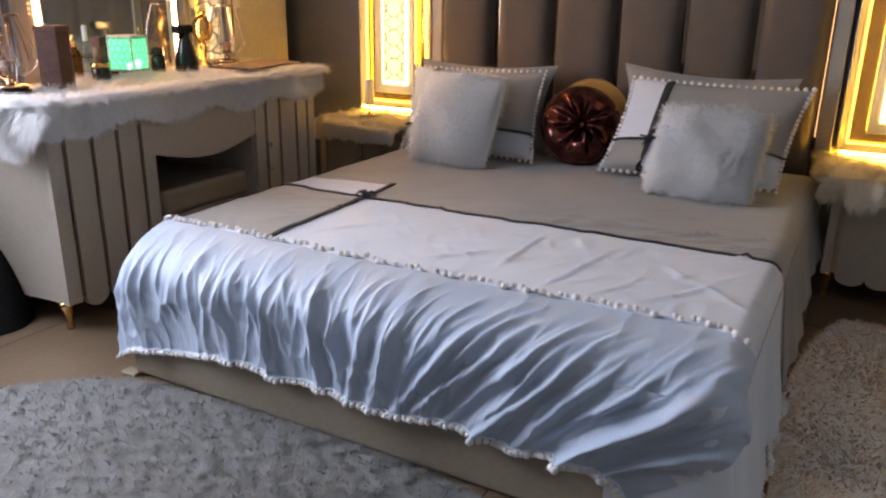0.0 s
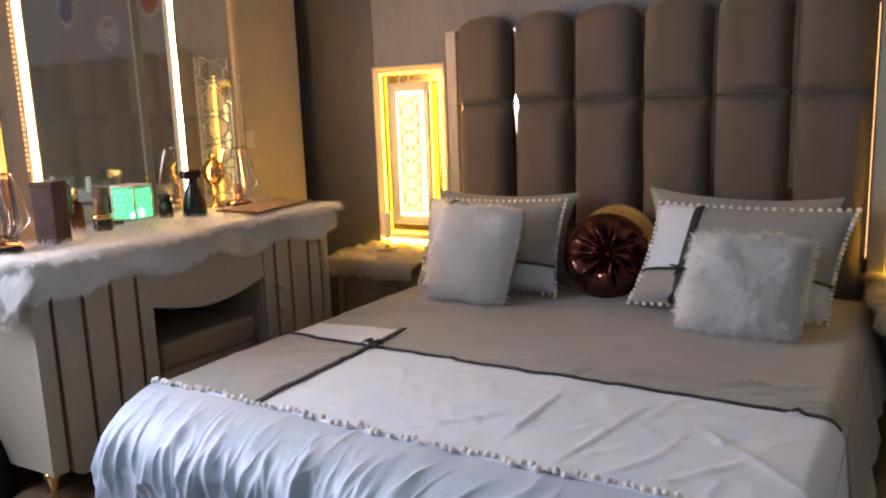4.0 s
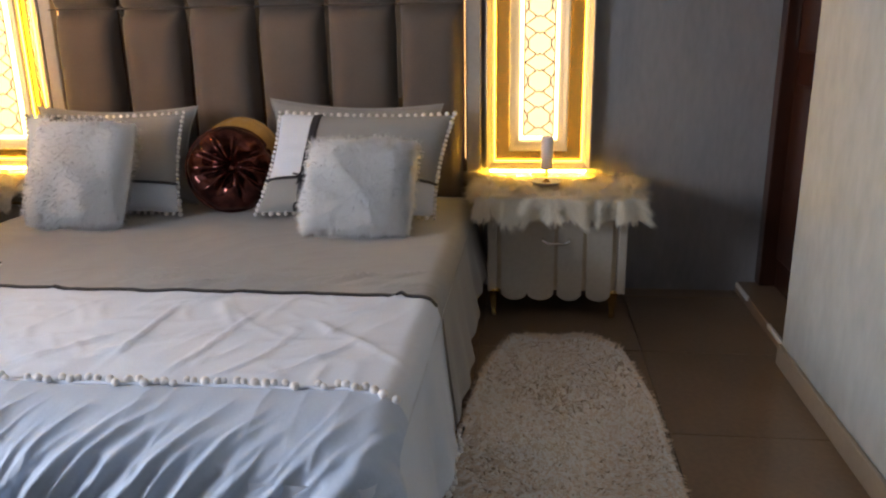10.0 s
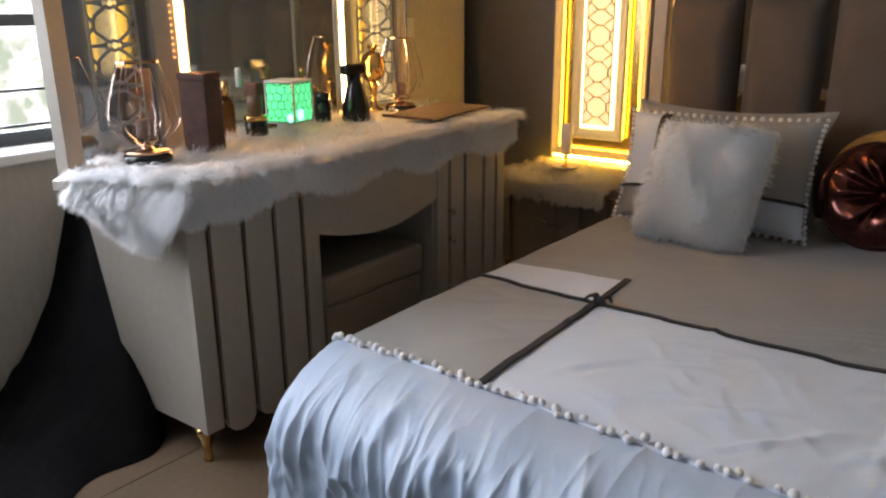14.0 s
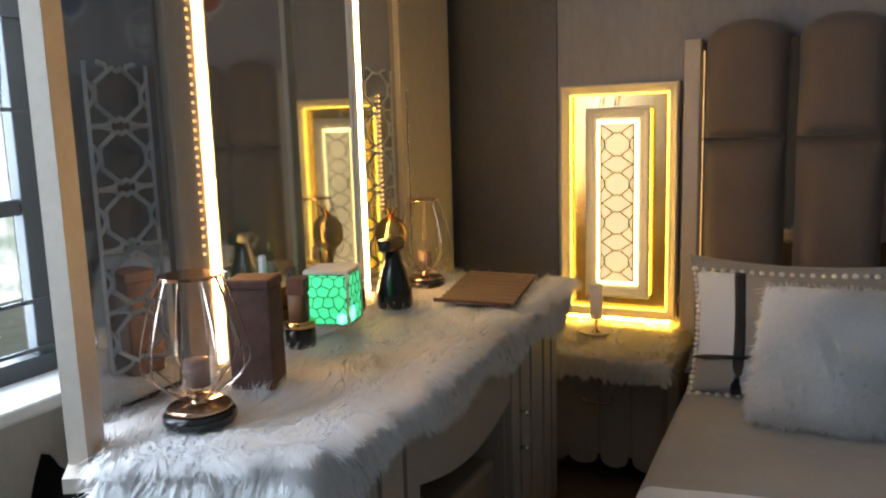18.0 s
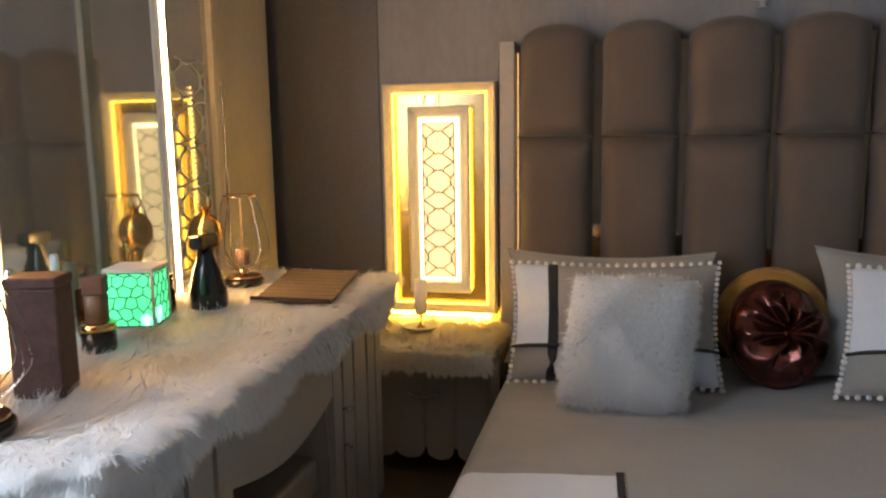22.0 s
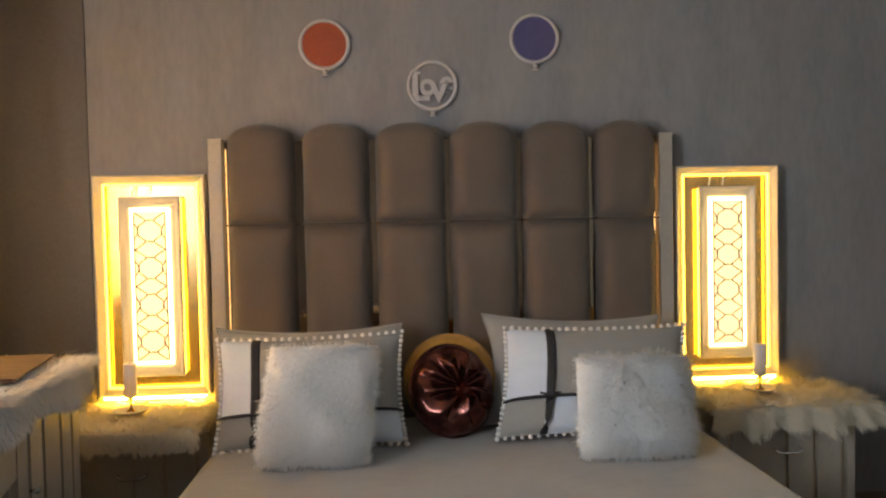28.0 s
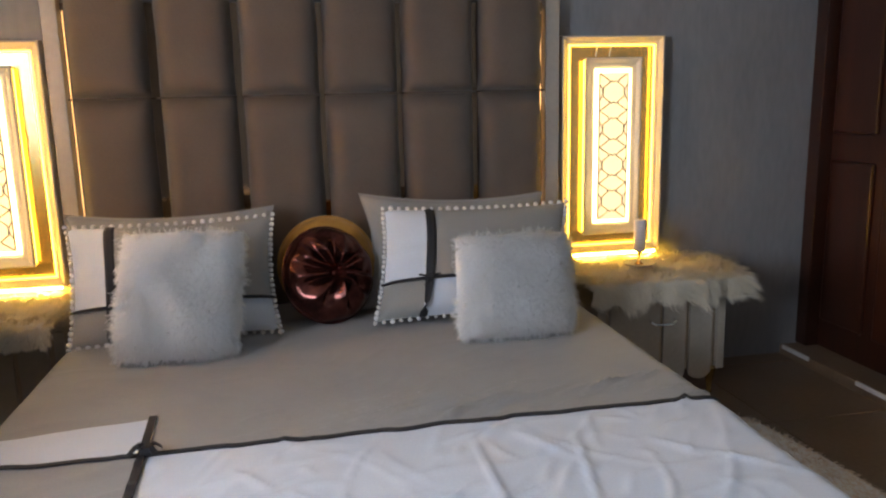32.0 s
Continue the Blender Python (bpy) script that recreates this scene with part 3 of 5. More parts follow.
# gathered frill over the foot end
def fold_lean(c):
    """Slant of the folds: upright by the dresser, swept aside towards the door."""
    k = min(1.0, max(0.0, (c - 0.40) / 0.32))
    return 0.05 * (1 - k) - 0.20 * k * k * (3 - 2 * k)


FOLDS = []
for i in range(66):
    c = (i + random.uniform(-0.7, 0.7)) / 54
    big = random.random() < 0.42
    FOLDS.append((c, random.uniform(0.0042, 0.0072) if big else random.uniform(0.0020, 0.0036), random.uniform(0.55, 1.05) if big else random.uniform(0.15, 0.40),
                  fold_lean(c) + random.uniform(-0.022, 0.022), random.uniform(0.06, 0.40), random.uniform(0.7, 1.7) if big else random.uniform(0.45, 1.1)))


def frill_low(k):
    return 0.090 + 0.078 * min(1.0, k / 0.22) + 0.006 * math.sin(31 * k) - 0.07 * max(0.0, (k - 0.93) / 0.07) ** 2


def frill(u, v):
    """u runs along the foot edge, v from the seam over the rim down to the hem."""
    x = BX0 + 0.035 + (BX1 - BX0 - 0.035) * u
    fold = 0.0
    for c, w, a, lean, top, low in FOLDS:
        t = u - c - lean * (v - 0.30) + 0.004 * math.sin(v * 9 + c * 60)
        if v > top and abs(t) < 0.06:
            w2 = w * (0.75 + 0.6 * v) * (1.0 if t < 0 else 1.9)
            r = math.sqrt(t * t + (0.35 * w2) ** 2) - 0.35 * w2
            fold += a * math.exp(-r / w2) * min(1.0, (v - top) * 5.0) * max(0.0, min(1.0, (low - v) * 4.0))
    fold = 2.2 * math.tanh(fold / 2.2)
    q = u - fold_lean(u) * (v - 0.30)
    for f, g, amp in ((13, 1.3, 0.40), (34, 2.4, 0.22), (90, 6.0, 0.05)):
        r = 1 - abs(n3(q * f, v * g, f)) * 2.6
        fold += amp * max(0.0, r) ** 3.0 * min(1.0, v * 5)
    seam = foot_line(x)
    turn = max(0.0, (u - 0.93) / 0.07)
    z_in = bed_z(min(max(x, BX0 + 0.055), BX1 - 0.001), max(seam, 1.62)) + 0.003
    # straight lead, broad soft bend over the rim, then a hanging fall
    ry, rz = 0.150 + 0.050 * max(0.0, 1 - u / 0.30), 0.105 + 0.055 * max(0.0, 1 - u / 0.30)
    y_front = 1.562
    lead = max(0.0, seam - y_front - ry)
    a1, a2 = 0.20, 0.56
    if v < a1:
        k = v / a1
        y, z = seam - lead * k - 0.3 * ry * k, z_in + 0.006 * math.sin(math.pi * k) * (1 - turn) - rz * (1 - math.sqrt(1 - (0.3 * k) ** 2))
        ny, nz, grow = 0.15 * k, 1.0, min(1.0, k * 1.2) * 0.55
        x2, fall = x + 0.006 * turn, 0.0
    elif v < a2:
        th = math.asin(0.3) + (math.pi / 2 - math.asin(0.3)) * (v - a1) / (a2 - a1)
        y, z = seam - lead - ry * math.sin(th), z_in - rz * (1 - math.cos(th))
        ny, nz, grow = math.sin(th), math.cos(th), 0.55 + 0.45 * (v - a1) / (a2 - a1)
        x2, fall = x + 0.006 * turn, 0.0
    else:
        fall = (v - a2) / (1 - a2)
        top = z_in - rz
        y, z = seam - lead - ry - 0.010 * fall, top - (top - frill_low(u)) * fall
        ny, nz, grow = 1.0, 0.0, 1.0 - 0.25 * fall
        x2 = x
    amp = (0.018 + 0.016 * min(1.0, max(0.0, (v - 0.15) / 0.4))) * (1 + 0.10 * u)
    y -= ny * amp * fold * grow + 0.004 * (1 + math.sin(u * 23 + 2 * math.sin(u * 7))) * fall
    z += nz * amp * fold * grow * (1 - 0.6 * turn)
    hang = max(0.0, (v - 0.36) / 0.64)
    x2 += -0.020 * hang * max(0.0, 1 - u / 0.10) + 0.050 * math.sin(math.pi * min(1.0, hang * 1.25)) * max(0.0, (u - 0.86) / 0.14) - 0.20 * hang ** 1.7 * max(0.0, (u - 0.70) / 0.30) ** 1.4
    z -= 0.03 * max(0.0, 1 - u / 0.05) * min(1.0, v * 2)
    y += 0.050 * turn ** 2 * min(1.0, v * 3) * (1 - hang)
    return (x2 + 0.004 * n3(u * 40, v * 12, 2), y + 0.003 * n3(u * 60, v * 14, 8), z)


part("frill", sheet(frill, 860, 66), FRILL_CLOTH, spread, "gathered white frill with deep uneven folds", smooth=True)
part("hem", sweep([Vector(frill(i / 120, 0.99)) for i in range(121)], 0.0035), WHITE_CLOTH, spread)
pompoms([Vector(frill(i / 112, 1.0)) + Vector((0, -0.004, -0.005)) for i in range(113)], spread)
seam_pts = []
for i in range(88):
    if random.random() < 0.1:
        continue
    x = BX0 + (BX1 - BX0) * (i + random.uniform(-0.25, 0.25)) / 87
    x = min(max(x, BX0 + 0.01), BX1 - 0.02)
    seam_pts.append((x, foot_line(x) + random.uniform(-0.012, 0.012), bed_z(x, foot_line(x)) + 0.013))
pompoms(seam_pts, spread)
part("seam_cord", sweep([(BX0 + (BX1 - BX0) * i / 90, foot_line(BX0 + (BX1 - BX0) * i / 90), bed_z(BX0 + (BX1 - BX0) * i / 90, 1.82) + 0.005) for i in range(2, 90)], 0.004), WHITE_CLOTH, spread)
pompoms([(BX1 + 0.056 + 0.006 * math.sin(i), 1.72 + i * 0.026, 0.062) for i in range(26)], spread)


def ribbon(points, width, mat, parent, name="ribbon", lift=0.004):
    """A flat band through points, lying along its surface."""
    bm = bmesh.new()
    pts = [Vector(p) for p in points]
    rows = []
    for i, p in enumerate(pts):
        d = (pts[min(i + 1, len(pts) - 1)] - pts[max(i - 1, 0)]).normalized()
        s = d.cross(Vector((0, 0, 1))).normalized() * width / 2
        rows.append([bm.verts.new(p - s), bm.verts.new(p - s + Vector((0, 0, lift))), bm.verts.new(p + s + Vector((0, 0, lift))), bm.verts.new(p + s)])
    for a, b in zip(rows, rows[1:]):
        for k in range(4):
            bm.faces.new((a[k], a[(k + 1) % 4], b[(k + 1) % 4], b[k]))
    return part(name, bm, mat, parent)


def on_bed(x, y, up=0.002):
    return (x, y, bed_z(x, y) + up)


ribbon([on_bed(BX0 + 0.01 + (BX1 - BX0 - 0.02) * i / 110, 2.368 + 0.003 * math.sin(i * 0.5)) for i in range(111)], 0.016, BLACK_RIBBON, spread)
ribbon([on_bed(-1.527 - 0.034 * i / 36, 1.80 + 0.785 * i / 36) for i in range(37)], 0.019, BLACK_RIBBON, spread)
side_band = []
for i in range(41):
    k = i / 40
    f = 0.010 * math.sin(2.368 * 15 + 2.0 * n3(2.368 * 2, 0, 4)) + 0.006 * math.sin(2.368 * 37)
    side_band.append((BX1 + 0.005 + 0.050 * k ** 1.1 + f * k, 2.368, (BZ - 0.062) * (1 - k) + 0.062 * k))
ribbon(side_band, 0.014, BLACK_RIBBON, spread)
for dy, dz in ((-0.016, -0.030), (0.012, -0.036), (-0.004, -0.046)):
    ribbon([(BX1 + 0.055 + 0.006 * math.sin(k), 2.368 + dy * k / 6, 0.066 + dz * k / 6) for k in range(7)], 0.010, BLACK_RIBBON, spread, "ribbon_end")
for a, l in ((0.3, 0.036), (2.7, 0.034), (3.7, 0.040), (5.5, 0.036)):
    ribbon([(-1.542 + math.cos(a) * l * k / 8, 2.368 + math.sin(a) * l * k / 8, BZ + 0.010 + 0.014 * math.sin(math.pi * k / 8)) for k in range(9)], 0.014, BLACK_RIBBON, spread, "bow_loop")
part("bow_knot", box(-1.556, -1.528, 2.356, 2.380, BZ + 0.004, BZ + 0.024, 0.007), BLACK_RIBBON, spread)

# ---- headboard ----
head = thing("headboard", (-1.06, 3.75, 0), "tall taupe velvet channelled headboard with cream posts and bronze mirror strips", "headboard")
part("back_panel", box(-1.975, -0.149, 3.765, 3.795, 0.02, 1.60), BOARD, head)
for x0, x1 in ((-2.035, -1.977), (-0.147, -0.086)):
    part("post", box(x0, x1, 3.725, 3.797, 0.0, 1.612, 0.004), CREAM, head, "cream lacquered side post")
EDGES = [-1.966, -1.667, -1.360, -1.048, -0.744, -0.437, -0.158]
for i, e in enumerate(EDGES[1:-1]):
    part("mirror_strip", box(e - 0.022, e + 0.022, 3.755, 3.764, 0.42, 1.60), STRIP_MIRROR, head, "narrow bronze mirror strip")


def channel(x0, x1, z0, z1, arch):
    """One upholstered block with bulging front and rounded rim."""
    nx, nz = 22, 26

    def at(u, v):
        a, b = u * 2 - 1, v * 2 - 1
        wob = 0.004 * n3(x0 * 9 + a, b * 1.5, z0)
        x = (x0 + x1) / 2 + (x1 - x0) / 2 * a + wob
        top = z1 + arch * (1 - a * a) ** 0.55
        z = z0 + (top - z0) * v
        rim = max(0.0, (1 - abs(a) ** 5)) ** 0.5 * max(0.0, (1 - abs(b) ** 9)) ** 0.5
        y = 3.752 - 0.088 * rim - 0.008 * (1 - a * a) + 0.002 * n3(x * 6, z * 6, 3)
        return (x, y, z)
    return sheet(at, nx, nz)


for i in range(6):
    gap = 0.010 if i not in (0, 1) else 0.015
    x0, x1 = EDGES[i] + gap, EDGES[i + 1] - gap
    x0, x1 = (-1.960 if i == 0 else x0), (-0.163 if i == 5 else x1)
    low = part("cushion", channel(x0, x1, 0.40, 1.250, 0.0), VELVET, head, smooth=True)
    up = part("cushion", channel(x0, x1, 1.256, 1.600, 0.070), VELVET, head, smooth=True)
    part("seam_piping", sweep([(x0 + (x1 - x0) * k / 10, 3.683 - 0.008 * math.sin(math.pi * k / 10), 1.253) for k in range(11)], 0.004), PIPING, head)


for x in (-1.969, -0.155):
    part("led_strip", box(x - 0.001, x + 0.001, 3.760, 3.764, 0.60, 1.57), LED_DIM, head, "warm light strip hidden behind the cushions")


# ---- lit wall panels ----
def lattice(cx, z0, z1, w, y, parent, mat, r=0.0019, repeats=4, along=None, tall=0.62):
    """Chain of octagons joined by notched crossings, with side loops; tall is an octagon's share of one repeat."""
    place = along or (lambda a, z: (a + cx, y, z))
    h = (z1 - z0) / repeats
    lo, hi = 0.5 - tall / 2, 0.5 + tall / 2
    c1, c2 = lo + tall * 0.30, hi - tall * 0.30
    for s in (-1, 1):
        part("leading", sweep([place(s * w, z0), place(s * w, z1)], r, 4), mat, parent)
        for k in range(repeats):
            b = z0 + k * h

            def line(pts):
                part("leading", sweep([place(s * w * p, b + h * q) for p, q in pts], r, 4), mat, parent)
            line([(0.0, lo + 0.05), (0.14, lo), (0.28, lo + 0.05), (0.72, c1), (0.72, c2), (0.28, hi - 0.05), (0.14, hi), (0.0, hi - 0.05)])
            line([(0.28, lo + 0.05), (0.36, lo - 0.02), (0.96, 0.0)] if tall < 0.75 else [(0.28, lo + 0.05), (0.34, lo - 0.04), (0.62, 0.0), (0.98, 0.0)])
            line([(0.28, hi - 0.05), (0.36, hi + 0.02), (0.96, 1.0)] if tall < 0.75 else [(0.28, hi - 0.05), (0.34, hi + 0.04), (0.62, 1.0)])
            line([(1 - 0.24 * math.sin(math.pi * t / 6), 0.5 + 0.22 * (t / 3 - 1)) for t in range(7)])


def moulding(x0, x1, z0, z1, wid, y_out, y_in, y_back, mat, parent, name):
    """Four mitred bars whose face slopes from the outer edge to the inner one."""
    for i in range(4):
        bm = bmesh.new()
        o = [(x0, z0), (x1, z0), (x1, z1), (x0, z1)]
        n = [(x0 + wid, z0 + wid), (x1 - wid, z0 + wid), (x1 - wid, z1 - wid), (x0 + wid, z1 - wid)]
        (ax, az), (bx, bz), (cx, cz), (dx, dz) = o[i], o[(i + 1) % 4], n[(i + 1) % 4], n[i]
        lip = 0.15
        ring = []
        for k, y in ((0.0, y_back), (0.0, y_out), (lip, y_out - 0.002), (0.55, y_out * 0.45 + y_in * 0.55 + 0.002), (1.0, y_in), (1.0, y_back)):
            ring.append((bm.verts.new((ax + (dx - ax) * k, y, az + (dz - az) * k)), bm.verts.new((bx + (cx - bx) * k, y, bz + (cz - bz) * k))))
        for (p, q), (r, t) in zip(ring, ring[1:] + ring[:1]):
            bm.faces.new((p, q, t, r))
        bm.faces.new([r[0] for r in ring])
        bm.faces.new([r[1] for r in ring][::-1])
        part(name, bm, mat, parent)


def lit_panel(cx, label):
    p = thing("wall_lamp_panel", (cx, 3.80, 0.552), label, "wall lamp", "lit wall panels beside the bed")
    x0, x1, z0, z1 = cx - 0.226, cx + 0.226, 0.552, 1.468
    moulding(x0, x1, z0, z1, 0.036, 3.744, 3.766, 3.797, CREAM_FRAME, p, "outer_frame")
    part("back_panel", box(x0 + 0.037, x1 - 0.037, 3.788, 3.793, z0 + 0.037, z1 - 0.037), BRONZE_MIRROR, p, "bronze mirrored back")

    def strip(a0, a1, b0, b1, w, y0, y1, text):
        for q in ((a0, a0 + w, b0, b1), (a1 - w, a1, b0, b1), (a0 + w, a1 - w, b1 - w, b1), (a0 + w, a1 - w, b0, b0 + w)):
            part("led_strip", box(q[0], q[1], y0, y1, q[2], q[3]), LED_COVE, p, text)
    strip(x0 + 0.0365, x1 - 0.0365, z0 + 0.0365, z1 - 0.0365, 0.0032, 3.761, 3.770, "thin warm light strip inside the outer frame")
    # added fill glow that brightens the fur mat; the panel has no strip here
    part("led_strip", box(x0 + 0.02, x1 - 0.02, 3.738, 3.765, z0 - 0.006, z0 - 0.001), FILL_UNDER, p, "added yellow fill glow under the frame")
    i0, i1, j0, j1 = cx - 0.124, cx + 0.124, 0.636, 1.380
    moulding(i0, i1, j0, j1, 0.040, 3.741, 3.754, 3.760, CREAM_FRAME, p, "inner_frame")
    part("light_box", box(i0 + 0.008, i1 - 0.008, 3.761, 3.786, j0 + 0.008, j1 - 0.008), CREAM_FRAME, p)
    for x in (i0 - 0.001, i1 - 0.003):
        part("led_strip", box(x, x + 0.004, 3.764, 3.772, j0 + 0.01, j1 - 0.01), LED_COVE, p, "warm light strip behind the inner frame")
    g0, g1, h0, h1 = cx - 0.0795, cx + 0.0795, 0.686, 1.333
    part("lit_border", box(g0, g1, 3.748, 3.7595, h0, h1), LIT_EDGE, p, "white-hot edge of the lit glass")
    part("lit_glass", box(g0 + 0.012, g1 - 0.012, 3.743, 3.7475, h0 + 0.014, h1 - 0.014), LIT_GLASS, p, "glowing amber patterned glass")
    lattice(cx, h0 + 0.018, h1 - 0.018, g1 - cx - 0.016, 3.742, p, LEADING, 0.0023)
    for dx in (-0.06, 0.0):
        part("wire", sweep([(cx + dx, 3.780, 1.425), (cx + dx - 0.01, 3.765, 1.41), (cx + dx - 0.014, 3.765, 1.385)], 0.003, 5), WHITE_PLASTIC, p)
    return p


lit_panel(-2.282, "cream framed mirror panel with glowing amber lattice glass, beside the dresser")
lit_panel(0.160, "cream framed mirror panel with glowing amber lattice glass, beside the door")


# ---- wall balloons over the bed ----
def balloon(x, z, disc, label):
    b = thing("wall_balloon", (x, 3.80, z), label, "wall decor", "balloon ornaments over the bed")
    tube = [(0.100 + 0.0078 * math.cos(t * math.pi / 5), 0.0078 * math.sin(t * math.pi / 5)) for t in range(11)]
    part("ring", turn_bm(lathe(tube, 0, 0, 0, 56), pose(x, 3.785, z, 90)), SILVER_PAINT, b, "silver painted ring", True)
    if disc:
        part("disc", turn_bm(lathe([(0.094, 0), (0.094, 0.004)], 0, 0, 0, 40), pose(x, 3.790, z, 90)), disc, b)
    part("knot", turn_bm(lathe([(0.006, 0.0), (0.012, -0.010), (0.007, -0.016), (0.016, -0.028)][::-1], 0, 0, 0, 14), pose(x + 0.002, 3.786, z - 0.104)), SILVER_PAINT, b)
    return b


balloon(-1.553, 2.005, ORANGE_DISC, "burnt orange balloon disc in a silver ring on the wall")
balloon(-0.662, 2.025, BLUE_DISC, "violet-blue balloon disc in a silver ring on the wall")
love = balloon(-1.103, 1.830, None, "open silver balloon ring with the word Love")
for ch, x, z, size in (("L", -1.195, 1.770, 0.160), ("o", -1.158, 1.794, 0.130), ("v", -1.108, 1.766, 0.150), ("e", -1.072, 1.806, 0.125)):
    cu = bpy.data.curves.new("letter", "FONT")
    cu.body, cu.size, cu.extrude, cu.offset = ch, size, 0.005, 0.0035
    ob = new("letter", cu)
    dg = bpy.context.evaluated_depsgraph_get()
    me = bpy.data.meshes.new_from_object(ob.evaluated_get(dg))
    bpy.data.objects.remove(ob)
    me.transform(pose(x, 3.787 - 0.002 * (ch in "oe"), z, 90))
    bm = bmesh.new()
    bm.from_mesh(me)
    bpy.data.meshes.remove(me)
    if ch == "L":
        box(-1.198, -1.152, 3.783, 3.791, 1.880, 1.889, bm=bm)
    part("letter", bm, SILVER_PAINT, love)


# ---- pillows ----
def pillow_point(w, h, t, u, v, side, puff=0.5, pinch=0.055):
    a, b = u * 2 - 1, v * 2 - 1
    x = a * w / 2 * (1 - pinch * (1 - b * b))
    y = b * h / 2 * (1 - pinch * (1 - a * a))
    z = side * t / 2 * (max(0.0, 1 - abs(a) ** 2.6) * max(0.0, 1 - abs(b) ** 2.6)) ** puff
    z += (0.006 * n3(x * 7, y * 7, side * 3) + 0.006 * side * max(0.0, 1 - 3 * abs(n3(x * 5 + y * 4, y * 9 - x * 3, w * 7))) ** 2) * (1 - abs(a)) ** 0.5 * (1 - abs(b)) ** 0.3
    return Vector((x, y, z))


def pillow_skin(w, h, t, m, side, keep=None, n=40, pinch=0.055):
    bm = sheet(lambda u, v: pillow_point(w, h, t, u, v, side, 0.5, pinch), n, n, keep)
    return turn_bm(bm, m)


def edge_walk(w, h, count, pinch=0.055):
    """Places round the rim of a pillow."""
    out = []
    for i in range(count):
        s = 4 * i / count
        k, f = int(s), s - int(s)
        u, v = ((f, 0), (1, f), (1 - f, 1), (0, 1 - f))[k]
        out.append(pillow_point(w, h, 0, u, v, 1, 0.5, pinch))
    return out


def printed_pillow(m, w, h, label, cu=0.25, cv=0.31, bow=True):
    p = thing("printed_pillow", m.translation, label, "pillow", "patchwork pillows on the bed")
    t = 0.15
    part("cover_back", pillow_skin(w, h, t, m, -1), GREY_CLOTH, p, smooth=True)
    for name, mat, test in (("white_patch", WHITE_CLOTH, lambda u, v: u < cu and v > cv), ("grey_patch", GREY_CLOTH, lambda u, v: u >= cu and v > cv),
                            ("grey_patch", GREY_CLOTH, lambda u, v: u < cu and v <= cv), ("white_patch", WHITE_CLOTH, lambda u, v: u >= cu and v <= cv)):
        part(name, pillow_skin(w, h, t, m, 1, test), mat, p, smooth=True)
    for pts in ([(cu, k / 30) for k in range(31)], [(k / 30, cv) for k in range(31)]):
        bm = sweep([m @ (pillow_point(w, h, t, u, v, 1) + Vector((0, 0, 0.003))) for u, v in pts], 0.017, 6, flat=0.30)
        part("ribbon", bm, BLACK_RIBBON, p)
    c = pillow_point(w, h, t, cu, cv, 1)
    if bow:
        part("bow_knot", turn_bm(box(-0.016, 0.016, -0.016, 0.016, 0.0, 0.014, 0.006), m @ Matrix.Translation(c)), BLACK_RIBBON, p)
    for a in (0.4, 2.8, 4.3) if bow else ():
        q = [m @ (c + Vector((math.cos(a) * k * 0.010, math.sin(a) * k * 0.008, 0.010 + 0.004 * math.sin(k)))) for k in range(5)]
        part("bow_loop", sweep(q, 0.007, 5, flat=0.5), BLACK_RIBBON, p)
    pompoms([m @ q for q in edge_walk(w + 0.012, h + 0.012, 92)], p)
    return p


def plain_pillow(m, w, h, label):
    p = thing("plain_pillow", m.translation, label, "pillow", "plain pillows against the headboard")
    part("cover_front", pillow_skin(w, h, 0.15, m, 1, pinch=0.14), GREY_CLOTH, p, smooth=True)
    part("cover_back", pillow_skin(w, h, 0.15, m, -1, pinch=0.14), GREY_CLOTH, p, smooth=True)
    part("rim_piping", sweep([m @ q for q in edge_walk(w, h, 80, 0.14)], 0.004, 5, True), GREY_CLOTH, p)
    return p


def fur_pillow(m, w, h, label):
    p = thing("fur_pillow", m.translation, label, "pillow", "white fur pillows")
    t = 0.15
    part("cover_front", pillow_skin(w * 0.95, h * 0.95, t - 0.008, m, 1, pinch=-0.02), FUR_SKIN, p, smooth=True)
    part("cover_back", pillow_skin(w * 0.95, h * 0.95, t - 0.008, m, -1, pinch=-0.02), FUR_SKIN, p, smooth=True)
    n = 30000
    u, v = rng.uniform(0.01, 0.99, n), rng.uniform(0.01, 0.99, n)
    a, b = u * 2 - 1, v * 2 - 1
    side = np.where(rng.uniform(0, 1, n) < 0.8, 1.0, -1.0)
    x, y = a * w * 0.475 * (1 + 0.02 * (1 - b * b)), b * h * 0.475 * (1 + 0.02 * (1 - a * a))
    z = side * t / 2 * np.sqrt(np.maximum(0, 1 - np.abs(a) ** 2.6) * np.maximum(0, 1 - np.abs(b) ** 2.6))
    rot, off = np.array(m.to_3x3()), np.array(m.translation)
    roots = np.stack([x, y, z], 1) @ rot.T + off
    nrm = unit(np.stack([a ** 5 * 0.9, b ** 5 * 0.9, side * 0.8], 1)) @ rot.T
    s1, s2 = np.sin(x * 31 + 2 * np.sin(y * 17)), np.cos(y * 27 + 2 * np.sin(x * 23))
    comb = np.stack([s1 * 0.20, s2 * 0.16 - 0.34, 0 * x], 1) @ rot.T
    lump = 0.5 + 0.5 * np.sin(x * 75 + 3 * np.sin(y * 47)) * np.cos(y * 66 + 2.5 * np.sin(x * 53))
    fur("fur", roots, nrm, comb, (0.024 + 0.022 * lump)[:, None], 0.0010, WHITE_FUR, p, "long soft white fibres", 0.48, 0.10, 0.30, 0.30, 24)
    return p


